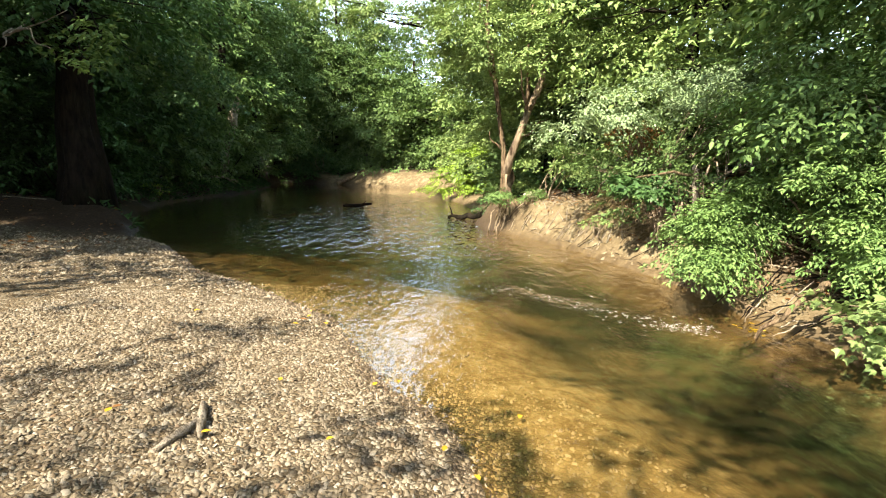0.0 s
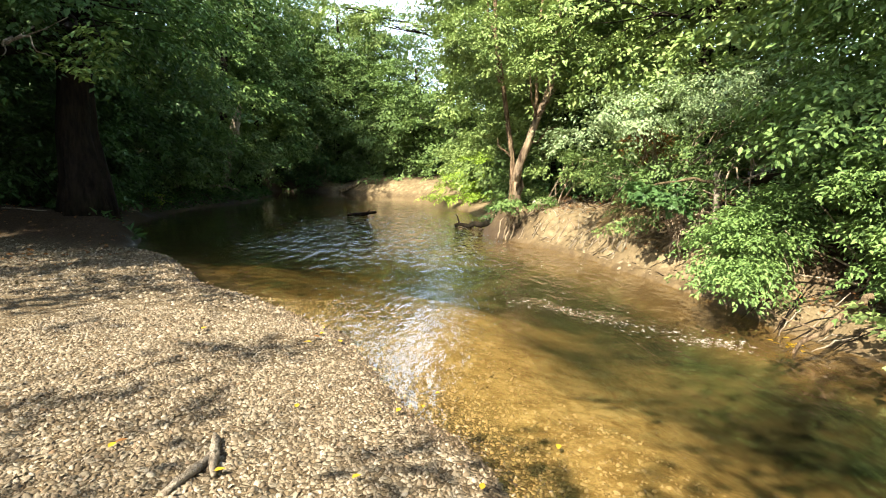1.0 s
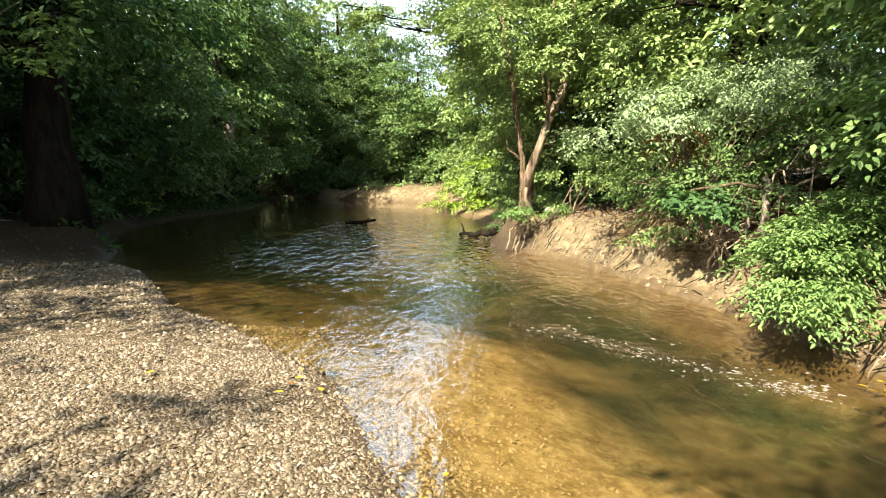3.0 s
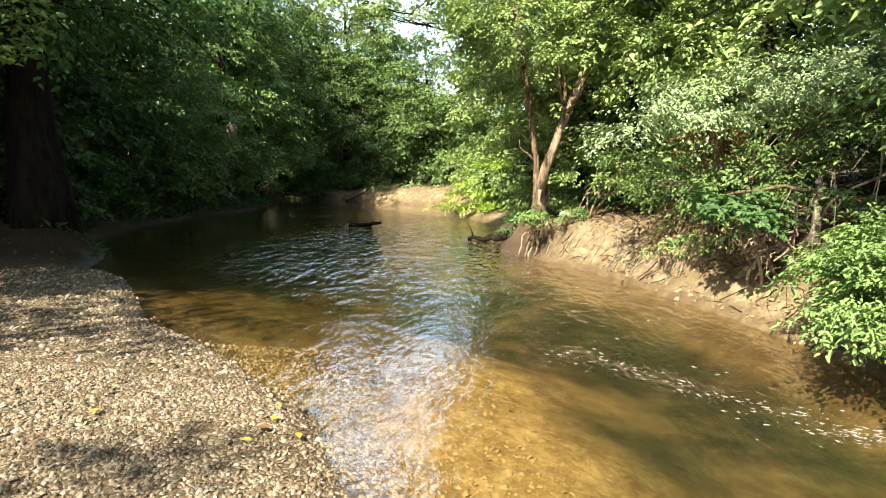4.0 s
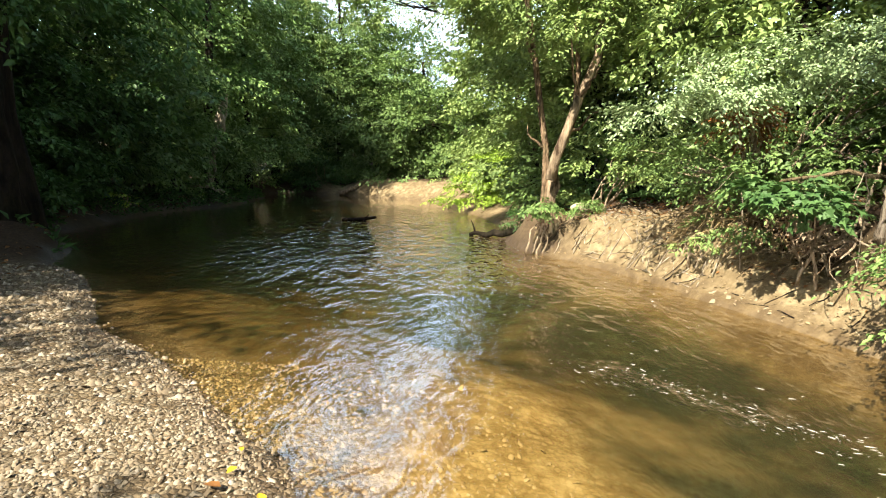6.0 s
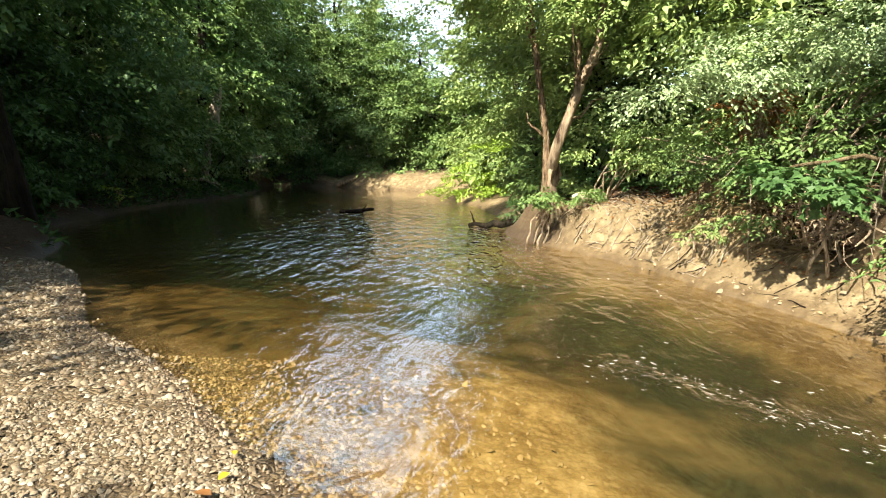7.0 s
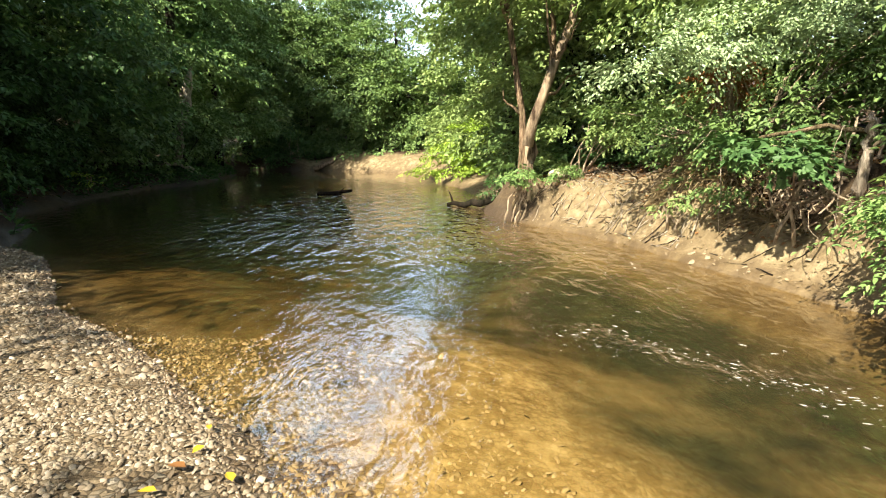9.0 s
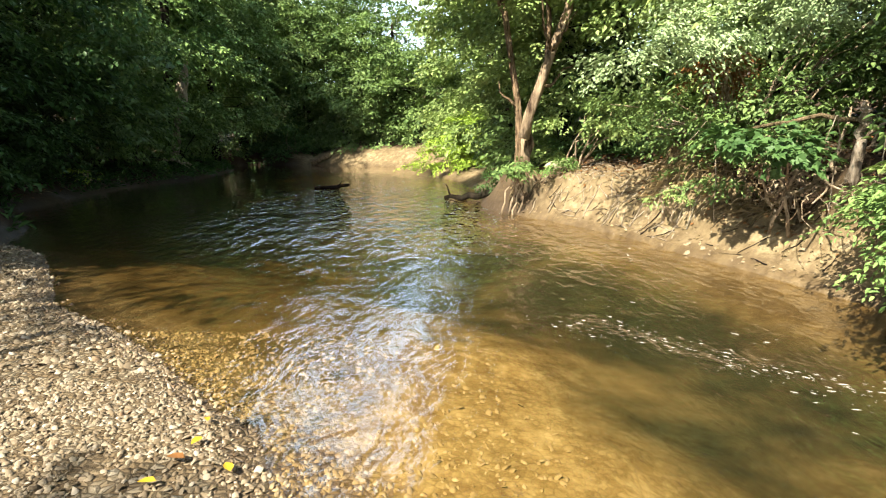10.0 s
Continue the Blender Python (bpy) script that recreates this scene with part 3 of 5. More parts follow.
for bx, by, h, r in ((-11.3, 24.6, 15, 0.20), (-11.1, 27.9, 14, 0.14)):
    k += 1
    tree("tree", "straight tree trunk on the shaded bank, bark darkened for shade", (bx, by), (bx + 0.3, by, h), r,
         [(bx - 0.3, by + 0.8, h * 0.72, 2.4, 2.6, 2.6), (bx - 1.4, by + 0.5, h * 0.48, 2.0, 2.2, 1.7), (bx + 0.5, by + 1.6, h * 0.52, 1.7, 1.4, 1.3)],
         1600, 15, 0.7, 0.18, LEAF_WOOD, BARK_DARK_SHADE, 100 + k, group="woods on the shaded bank", keep=0.62, gap=0.8)

# undergrowth on the shaded bank
rng0 = np.random.default_rng(5)
for by in (12.6, 14.0, 15.8, 17.6, 19.6, 21.6, 24.0, 26.6, 29.0, 31.5):
    ex = float(np.interp(by, [11, 12, 13.6, 17, 19.8, 23.8, 28.5, 31.5], [-7.8, -7.9, -9.4, -10.1, -10.4, -9.8, -10.6, -12.5]))
    # Nearer thickets take the darker leaf to paint the deeper shade there.
    shrub("thicket", "thicket overhanging the shaded bank, leaf tone set to its shade", (ex - 1.0, by),
          [(ex - 0.6, by + 0.4, 0.95, 0.6, 0.8, 0.25), (ex - 0.8, by, 1.6 + 0.4 * rng0.uniform(), 1.0, 1.2, 0.6), (ex - 1.7, by + 0.5, 2.5, 1.4, 1.4, 1.0), (ex - 0.8, by + 0.7, 2.9, 1.0, 1.0, 0.4), (ex - 2.8, by, 1.4, 1.3, 1.3, 1.1)],
          640, 15, 0.5, 0.15, LEAF_DEEP_SHADE if by < 18.5 else (LEAF_FRESH if rng0.uniform() < 0.4 else LEAF_WOOD), BARK_DARK_SHADE, 400 + int(by * 10), fine=False, keep=0.7, gap=0.7, group="undergrowth on the shaded bank")

for bx, by in ((-11.6, 9.4), (-12.4, 11.8), (-10.9, 14.6), (-14.5, 8.6)):
    # Dark leaf colour stands for the gloom behind the great tree.
    shrub("thicket", "thicket behind the great tree, leaves darkened for its shade", (bx, by), [(bx, by, 1.7, 1.5, 1.3, 1.1), (bx + 0.4, by + 0.5, 3.2, 1.6, 1.4, 1.1)],
          520, 15, 0.5, 0.15, LEAF_DEEP_SHADE, BARK_DARK_SHADE, 450 + int(by * 10), fine=False, keep=0.7, gap=0.7, group="undergrowth on the shaded bank")

# woods that close the far bend
for bx, by, h, r, lf in ((-9.2, 38, 15.0, 0.22, LEAF_WOOD), (-12.6, 35.5, 14, 0.25, LEAF_BRIGHT), (-11.4, 43, 15, 0.25, LEAF_BRIGHT), (-3.6, 35.5, 9.5, 0.22, LEAF_WOOD), (-5.8, 38.5, 11.5, 0.2, LEAF_WOOD), (-12.5, 39, 14, 0.25, LEAF_WOOD), (-7.6, 42, 15.6, 0.25, LEAF_BRIGHT), (-1.6, 36, 8.6, 0.2, LEAF_WOOD), (2.0, 33, 13, 0.25, LEAF_BRIGHT), (-14, 42, 17, 0.3, LEAF_WOOD),
                         (-9.4, 50, 15.5, 0.3, LEAF_BRIGHT), (-13.2, 48, 16.5, 0.3, LEAF_BRIGHT), (2, 47, 17, 0.3, LEAF_WOOD), (3.6, 27, 12, 0.22, LEAF_BRIGHT), (6.5, 39, 17, 0.3, LEAF_WOOD), (-20, 40, 18, 0.3, LEAF_WOOD)):
    k += 1
    open_top = by > 37 and -10 < bx < -5
    tree("tree", "broadleaved tree closing the far bend of the creek", (bx, by), (bx, by, h * 0.82), r,
         [(bx, by, h * 0.72, 3.0, 3.0, h * 0.24), (bx + 1.2, by - 1.5, h * 0.42, 2.8, 2.6, h * 0.20), (bx - 1.6, by - 0.8, h * 0.45, 2.6, 2.6, h * 0.20), (bx, by - 1.5, h * 0.18, 2.8, 2.0, h * 0.14)],
         2600 if open_top else 1350, 14, 0.85, 0.19 if open_top else 0.24, lf, BARK_DARK_SHADE, 100 + k, group="woods at the far bend", keep=0.70, gap=0.7)
for bx, by, cz, lf in ((-11.5, 36.0, 1.5, LEAF_DEEP_SHADE), (-8.4, 36.4, 1.6, LEAF_WOOD), (-4.6, 35.2, 1.9, LEAF_BRIGHT), (-1.4, 33.2, 2.0, LEAF_WOOD), (-9.6, 34.8, 0.9, LEAF_DEEP_SHADE), (0.3, 28.2, 2.2, LEAF_BRIGHT), (1.0, 25.0, 2.2, LEAF_BRIGHT), (1.6, 22.4, 2.4, LEAF_BRIGHT)):
    shrub("bank_bush", "leafy bush on the sunny bank of the bend", (bx, by), [(bx, by, cz, 1.7, 1.4, 1.4), (bx - 0.6, by - 0.9, cz * 0.7, 1.1, 0.9, 0.8), (bx + 0.7, by, cz + 1.2, 1.3, 1.2, 1.0)],
          520, 15, 0.55, 0.17, lf, ROOT, 500 + int(by * 10), fine=False, group="bushes round the bend")

# the forked tree at the point of the cut bank
def forked_tree():
    rng = np.random.default_rng(55)
    z = ground_z(1.27, 13.2)
    o = np.array((1.27, 13.2, z))
    shift = np.array((0.06, 0.3, 0))
    ob = tagged(new("forked_tree"), "forked tree with twisted sunlit brown trunk on the bank", "tree")
    ob.location = o
    foot = np.array([(1.24, 12.86, z - 0.3), (1.22, 12.86, z), (1.16, 12.9, z + 0.25), (1.10, 12.93, z + 0.5), (1.14, 12.93, z + 0.75), (1.11, 12.92, z + 0.95)]) + shift - o
    child("trunk", tube_mesh("trunk", [tube(foot, (0.115, 0.10, 0.088, 0.10, 0.115, 0.098), 14, 0.24, rng)], BARK_FORK), ob)
    left = np.array([(1.02, 12.98, z - 0.2), (1.00, 12.98, z + 0.35), (1.02, 12.95, z + 0.75), (1.0, 12.95, z + 1.4), (0.86, 12.95, z + 2.2), (0.74, 13.0, z + 3.0), (0.52, 13.0, z + 4.2), (0.45, 13.2, z + 6.5), (0.5, 13.3, z + 8.5)]) + shift - o
    right = np.array([(1.12, 12.92, z + 0.85), (1.2, 12.92, z + 1.25), (1.38, 12.92, z + 1.75), (1.56, 12.95, z + 2.3), (1.84, 12.95, z + 3.0), (1.95, 13.0, z + 4.3), (1.9, 13.2, z + 6.5), (2.2, 13.4, z + 9)]) - o
    third = np.array([(1.5, 12.94, z + 2.2), (1.52, 12.98, z + 2.9), (1.46, 13.0, z + 3.6), (1.6, 13.1, z + 5.2)]) + shift - o
    child("stem", tube_mesh("stem", [tube(left, np.array((0.09, 0.075, 0.066, 0.06, 0.055, 0.05, 0.042, 0.035, 0.03)), 9, 0.14, rng)], BARK_BROWN), ob)
    child("stem", tube_mesh("stem", [tube(right, np.linspace(0.085, 0.045, 8), 11, 0.24, rng)], BARK_FORK), ob)
    child("stem", tube_mesh("stem", [tube(third, np.linspace(0.06, 0.025, 4), 7, 0.08, rng)], BARK_BROWN), ob)
    lobes = [(1.3, 12.6, 3.9, 0.9, 0.6, 0.45), (0.5, 12.8, 4.6, 0.9, 0.8, 0.6), (2.3, 13.2, 4.9, 1.1, 0.9, 0.6), (0.2, 13.4, 6.2, 0.9, 0.9, 0.6), (2.3, 13.4, 6.5, 1.0, 0.9, 0.6), (0.7, 13.3, 2.4, 0.5, 0.4, 0.35), (2.1, 13.4, 2.7, 0.6, 0.4, 0.4), (1.9, 12.5, 3.4, 0.5, 0.3, 0.3), (1.3, 13.6, 8.4, 1.2, 1.1, 0.7), (-0.5, 14.3, 7.0, 0.8, 1.0, 1.2), (-1.6, 13.4, 8.5, 1.5, 1.2, 0.5), (-3.2, 12.8, 8.3, 1.4, 1.3, 0.45), (-1.0, 11.7, 8.1, 1.2, 1.0, 0.4)]
    for q in lobes:
        c = np.array(q[:3]) - o
        stem = left if c[0] < -0.2 else right
        s = stem[int(np.argmin(np.linalg.norm(stem - c + (0, 0, 0.8), axis=1)))]
        child("limb", tube_mesh("limb", [tube(bent(s, c, 7, 0.06, rng), np.linspace(0.035, 0.008, 7), 6)], BARK_BROWN), ob)
    P, out = lobe_points(lobes, 3000, rng)
    P, out = thinned(P, out, rng, 0.8, 0.66)
    V, F = sprays(P - o, out, 24, 0.45, 0.078, rng, fine=True, width=0.6)
    child("crown", raw_mesh("crown", V, F, LEAF_BRIGHT), ob)
    for e in ((1.55, 13.0, 0.42), (0.92, 13.3, 0.22)):
        r = bent((0, 0, 0.22), np.array(e) - o - (0, 0, 0.05), 7, 0.04, rng, 0.08)
        child("root", tube_mesh("root", [tube(r, np.linspace(0.07, 0.02, 7), 7, 0.1, rng)], BARK_BROWN), ob)


forked_tree()

# woods behind the cut bank
for bx, by, h, r, lf in ((5.4, 13.2, 11, 0.16, LEAF_BRIGHT), (3.6, 16.4, 12, 0.18, LEAF_BRIGHT), (8, 10, 12, 0.25, LEAF_BRIGHT), (7.5, 16, 14, 0.25, LEAF_WOOD), (9.5, 5, 12, 0.25, LEAF_DEEP_SHADE), (3.2, 20.5, 12, 0.2, LEAF_BRIGHT), (3.0, 18.4, 12.5, 0.18, LEAF_BRIGHT), (8, 22, 15, 0.25, LEAF_WOOD), (12, 12, 15, 0.3, LEAF_WOOD), (9, 7.5, 11, 0.2, LEAF_WOOD)):
    k += 1
    tree("tree", "leafy tree behind the cut bank in full sun", (bx, by), (bx, by, h), r,
         [(bx, by, h * 0.72, 3.0, 3.0, 2.6), (bx - 1.6, by - 0.8, h * 0.45, 2.4, 2.4, 1.9), (bx - 0.5, by - 1.4, h * 0.30, 2.2, 1.8, 1.5), (bx + 1, by + 1, h * 0.5, 2.4, 2.4, 1.8)],
         900 if bx > 7.6 else 3000, 15, 0.58, 0.22 if bx > 7.6 else 0.135, lf, BARK_DARK_SHADE, 100 + k, group="woods behind the cut bank", keep=0.60, gap=0.85)

k += 1
tree("tree", "dark-leaved tree reaching over the bank", (6.6, 8.0), (6.4, 8.2, 9), 0.13,
     [(4.7, 7.4, 4.5, 1.3, 1.2, 0.5), (6.2, 8.4, 6.6, 2.6, 2.6, 2.0), (5.9, 6.4, 4.2, 1.2, 1.1, 0.6)], 1100, 15, 0.5, 0.14, LEAF_FRESH, BARK_DARK_SHADE, 100 + k, keep=0.7, gap=0.9, fine=True)

k += 1
tree("tree", "tall tree leaning out over the creek in the sun", (2.0, 21.5), (0.4, 21.6, 12), 0.16,
     [(-1.5, 21.8, 7.7, 1.2, 1.0, 0.5), (-0.5, 21.0, 8.6, 1.4, 1.2, 0.8), (0.6, 21.6, 10.5, 2.2, 2.0, 1.4), (1.2, 21.0, 6.6, 1.4, 1.2, 0.9), (-0.6, 24.5, 7.7, 1.5, 1.1, 0.6), (-2.7, 19.8, 6.5, 1.2, 0.8, 0.5), (-4.3, 19.4, 7.0, 1.1, 0.8, 0.4)], 1800, 15, 0.55, 0.14, LEAF_BRIGHT, BARK_DARK_SHADE, 100 + k, keep=0.62, gap=0.9, limb_r=0.13)

# undergrowth behind the cut bank
for i, (bx, by, cz) in enumerate(((6.6, 11.6, 1.9), (5.2, 12.4, 1.9), (3.4, 14.4, 1.5), (6.8, 9.2, 2.2), (7.6, 7.2, 2.0), (2.6, 16.6, 1.6), (8.4, 12.6, 2.6), (5.4, 15.4, 2.2), (7.4, 4.4, 1.6), (2.4, 18.8, 1.5))):
    shrub("undergrowth", "dark leafy undergrowth behind the cut bank", (bx, by), [(bx, by, cz, 1.6, 1.3, 1.3), (bx - 0.5, by - 0.6, cz - 0.7, 1.1, 0.9, 0.8), (bx + 0.8, by + 0.6, cz + 1.4, 1.5, 1.4, 1.0)],
          480, 15, 0.5, 0.15, LEAF_WOOD if i % 2 else LEAF_DEEP_SHADE, BARK_DARK_SHADE, 900 + i, fine=False, keep=0.72, gap=0.8, group="undergrowth behind the cut bank")

# shrubs on the cut bank
shrub("overhanging_shrub", "leafy green shrub hanging over the water from the bank", (4.6, 6.4),
      [(3.2, 6.6, 0.72, 0.36, 0.34, 0.24), (3.4, 6.95, 0.95, 0.4, 0.4, 0.30), (3.45, 6.3, 0.76, 0.4, 0.4, 0.26), (3.62, 7.0, 0.98, 0.45, 0.42, 0.30), (3.95, 6.6, 1.05, 0.55, 0.5, 0.34), (4.25, 6.1, 1.05, 0.55, 0.5, 0.36), (4.45, 5.6, 1.0, 0.55, 0.5, 0.36), (4.75, 5.1, 1.0, 0.6, 0.6, 0.4), (4.1, 6.9, 1.35, 0.45, 0.45, 0.3), (4.0, 5.9, 0.75, 0.4, 0.4, 0.28), (4.7, 6.0, 1.6, 0.8, 0.8, 0.5), (5.3, 5.2, 1.6, 0.9, 0.9, 0.6)], 3400, 22, 0.34, 0.062, LEAF_FRESH, ROOT, 301, width=0.42, keep=0.8, droop=0.12)
shrub("tall_shrub", "tall dark-leaved shrub behind the overhanging bush", (5.8, 6.8),
      [(4.7, 6.6, 2.4, 1.0, 0.9, 0.6), (5.6, 5.8, 2.8, 1.1, 1.1, 0.9), (5.4, 7.4, 3.2, 1.3, 1.2, 0.9), (6.2, 5.0, 2.0, 1.0, 1.2, 1.0)], 1300, 16, 0.45, 0.095, LEAF_FRESH, ROOT, 304, width=0.5)
shrub("low_branch", "leafy low branch with lobed leaves dipping to the water", (5.4, 4.4),
      [(3.72, 4.72, 0.5, 0.35, 0.35, 0.24), (4.1, 4.5, 0.6, 0.45, 0.45, 0.28), (4.6, 4.7, 0.8, 0.5, 0.5, 0.3)], 150, 10, 0.32, 0.085, LEAF_BRIGHT, ROOT, 305, fine="lobed", width=1.0, stems=4)
shrub("pale_shrub", "pale-leaved arching shrub above the cut bank", (3.9, 10.8),
      [(2.05, 9.85, 2.3, 0.5, 0.4, 0.2), (2.7, 10.0, 2.62, 0.75, 0.5, 0.22), (3.5, 10.2, 2.92, 0.9, 0.6, 0.24), (4.4, 10.0, 3.15, 1.0, 0.7, 0.26), (5.2, 9.8, 3.2, 0.8, 0.7, 0.3)], 780, 24, 0.45, 0.06, LEAF_PALE, ROOT, 302, stems=10, keep=0.75, flat=0.9)
shrub("bank_shrub", "tangled shrub with green and browning leaves on the bank top", (3.8, 10.8),
      [(3.2, 10.9, 1.9, 0.9, 0.7, 0.5), (4.2, 10.2, 2.2, 1.0, 0.8, 0.6), (5.0, 9.4, 2.2, 1.0, 0.9, 0.7), (2.5, 11.9, 1.8, 0.8, 0.7, 0.45)], 560, 16, 0.35, 0.07, LEAF_WOOD, ROOT, 306, stems=18, keep=0.55)
shrub("withered_branch", "withered branch with brown dead leaves", (3.7, 10.8), [(3.3, 10.5, 2.2, 0.36, 0.26, 0.34)], 130, 12, 0.25, 0.055, LEAF_DEAD, ROOT, 307, stems=14, keep=0.9)
shrub("sapling", "deep green maple sapling leaning out over the roots", (3.5, 8.9), [(2.68, 8.6, 1.42, 0.30, 0.28, 0.12), (3.0, 8.5, 1.36, 0.32, 0.28, 0.13)], 70, 12, 0.26, 0.10, LEAF_DEEP_SHADE, ROOT, 308, fine="lobed", width=1.0, stems=4, keep=0.95)
shrub("ground_cover", "dark leafy ground cover on top of the bank", (4.1, 9.0), [(3.9, 9.2, 1.6, 0.6, 0.5, 0.32), (4.3, 8.4, 1.6, 0.6, 0.6, 0.4), (4.5, 7.7, 1.5, 0.6, 0.5, 0.4), (3.5, 9.9, 1.5, 0.5, 0.5, 0.3), (4.7, 9.2, 2.0, 0.6, 0.6, 0.4), (5.0, 8.4, 2.1, 0.6, 0.7, 0.5), (5.1, 7.6, 1.9, 0.6, 0.6, 0.5)], 640, 14, 0.32, 0.085, LEAF_WOOD, ROOT, 313)
shrub("weed", "tall weed with broad pale-green leaves on the bank", (3.72, 7.5), [(3.66, 7.45, 1.05, 0.20, 0.2, 0.38)], 34, 9, 0.24, 0.11, LEAF_BRIGHT, ROOT, 314, stems=5, keep=1.0, width=0.45, category="plant", stem_r=0.008)
shrub("ivy_shrub", "sunlit ivy-like bush beside the forked tree", (2.1, 13.2), [(2.2, 13.6, 1.85, 0.6, 0.4, 0.45), (2.7, 12.9, 1.75, 0.6, 0.4, 0.35), (1.75, 13.9, 0.9, 0.3, 0.3, 0.3)], 300, 14, 0.3, 0.085, LEAF_BRIGHT, ROOT, 309)
shrub("bank_plant", "small green plant rooted in the bank face", (2.78, 10.2), [(2.7, 10.15, 0.68, 0.16, 0.15, 0.14)], 26, 9, 0.16, 0.07, LEAF_BRIGHT, ROOT, 310, stems=3, keep=1.0, category="plant")
shrub("tip_shrub", "leafy green shrub at the foot of the forked tree", (0.98, 12.98), [(0.90, 12.9, 0.78, 0.17, 0.16, 0.16), (1.0, 12.8, 1.0, 0.13, 0.13, 0.12)], 56, 12, 0.2, 0.07, LEAF_FRESH, ROOT, 315, stems=5, keep=1.0)
for i, (bx, by, cz, rr) in enumerate(((2.9, 10.2, 0.95, 0.22), (1.75, 12.7, 0.86, 0.12), (3.15, 9.6, 1.05, 0.2))):
    shrub("bank_vine", "green vine trailing down the face of the cut bank", (bx + 0.25, by + 0.1), [(bx, by, cz, rr, rr, rr * 1.4), (bx + 0.2, by, cz + 0.2, rr, rr, rr)], 70, 10, 0.18, 0.06, LEAF_FRESH if i % 2 else LEAF_WOOD, ROOT, 330 + i, stems=5, keep=1.0, droop=0.5, stem_r=0.008, category="vine", group="vines on the cut bank")
shrub("lime_bush", "bright lime-green bush at the water's edge", (0.3, 22.2), [(-0.15, 21.6, 0.75, 1.0, 0.8, 0.7), (0.4, 22.0, 1.35, 0.9, 0.8, 0.8)], 800, 16, 0.35, 0.10, LEAF_LIME, ROOT, 303, fine=False)
shrub("dark_bush", "low dark green bush at the tip of the bank", (0.85, 15.4), [(0.85, 15.3, 0.42, 0.35, 0.4, 0.24), (1.7, 15.6, 0.8, 0.6, 0.6, 0.5)], 200, 14, 0.28, 0.08, LEAF_DEEP_SHADE, ROOT, 311, fine=False)
shrub("bright_sprig", "bright yellow-green sprig low on the shaded bank", (-10.75, 18.2), [(-10.6, 18.1, 0.5, 0.4, 0.35, 0.22)], 30, 10, 0.3, 0.09, LEAF_LIME, ROOT, 312, stems=4, category="plant")

# the woods that shade the shingle bar and its bank
for bx, by, h, n, kp in ((-14, 7, 12, 1500, 0.74), (-11, 5, 11, 1300, 0.78), (-9.8, 7.6, 11.5, 1100, 0.72), (-17, 11, 13, 800, 0.5), (-13, 1.5, 12, 450, 0.6), (-19, 4, 13, 700, 0.55), (-12, -4, 11, 800, 0.6), (-8.4, 0.4, 10.5, 260, 0.45), (-8.5, -4.5, 10.5, 600, 0.28), (-0.9, -4.6, 9.6, 700, 0.42), (-17, -6, 14, 700, 0.7), (-2, -9, 10, 500, 0.45), (6, -5, 10, 700, 0.6), (8, 0, 11, 800, 0.6)):
    k += 1
    tree("tree", "broadleaved tree standing over the shingle bar", (bx, by), (bx + 0.5, by + 0.5, h), 0.09 if bx > -9 and by < 1 and bx < 0 else 0.22,
         [(bx + 0.5, by + 0.5, h * 0.80, 2.8, 2.8, 1.7), (bx + 2.0, by + 1.0, h * 0.70, 2.2, 2.2, 1.2), (bx - 1.5, by + 1.0, h * 0.62, 2.4, 2.2, 1.5), (bx + 0.3, by - 1.5, h * 0.60, 2.2, 2.2, 1.3), (bx + 1.0, by + 2.6, h * 0.74, 2.0, 1.8, 1.0)],
         n, 14, 0.8, 0.18, LEAF_WOOD, BARK_DARK_SHADE, 100 + k, group="woods round the shingle bar", keep=kp)


k += 1
# Added out of view; its lobes are placed to shade the bank-top shrubs.
tree("tree", "unseen leaning tree added to shade the bank top", (5.6, -1.2), (3.4, -0.3, 10.5), 0.2,
     [(2.2, 0.2, 10.0, 2.0, 1.8, 0.9), (4.0, 0.4, 9.2, 1.9, 1.8, 1.0), (0.6, 0.6, 10.4, 1.3, 1.3, 0.6), (1.1, 3.7, 8.4, 1.0, 0.9, 0.5), (2.2, 3.2, 8.8, 1.0, 0.9, 0.5), (3.1, 4.0, 9.2, 1.0, 1.0, 0.5)], 1350, 14, 0.7, 0.18, LEAF_WOOD, BARK_DARK_SHADE, 100 + k, keep=0.6)


def far_woods():
    """A ring of leafy crowns that closes the distance."""
    rng = np.random.default_rng(77)
    P, out = [], []
    for ring, n, h in ((34, 1800, 14), (55, 1900, 24)):
        th = rng.uniform(0, 2 * np.pi, n)
        r = ring + rng.normal(size=n) * 3
        z = rng.uniform(0.2, 1, n) ** 0.8 * h * (0.75 + 0.25 * np.sin(th * 11 + ring) * np.sin(th * 5))
        x, y = r * np.cos(th) - 2, r * np.sin(th) + 12
        az = np.degrees(np.arctan2(x, y))
        gap = (np.abs(az + 9) < 10) & (z > 0.05 * r)
        ok = ~gap & ((y < 12) | (np.abs(x + 4) > 12) | (r > 44))
        p = np.stack([x, y, z], -1)[ok]
        P.append(p)
        out.append(np.stack([-np.cos(th), -np.sin(th), rng.normal(size=n) * 0.3], -1)[ok])
    P, out = np.vstack(P), np.vstack(out)
    P[:, 2] += ground_field(P[:, 0], P[:, 1])[1] * 0.6
    V, F = sprays(P, out, 14, 2.2, 0.8, rng, flat=0.5)
    ob = new("far_woods", raw_mesh("far_woods", V, F, LEAF_WOOD))
    tagged(ob, "dense green woodland closing the distance all round", "woodland", kind="stuff")


far_woods()


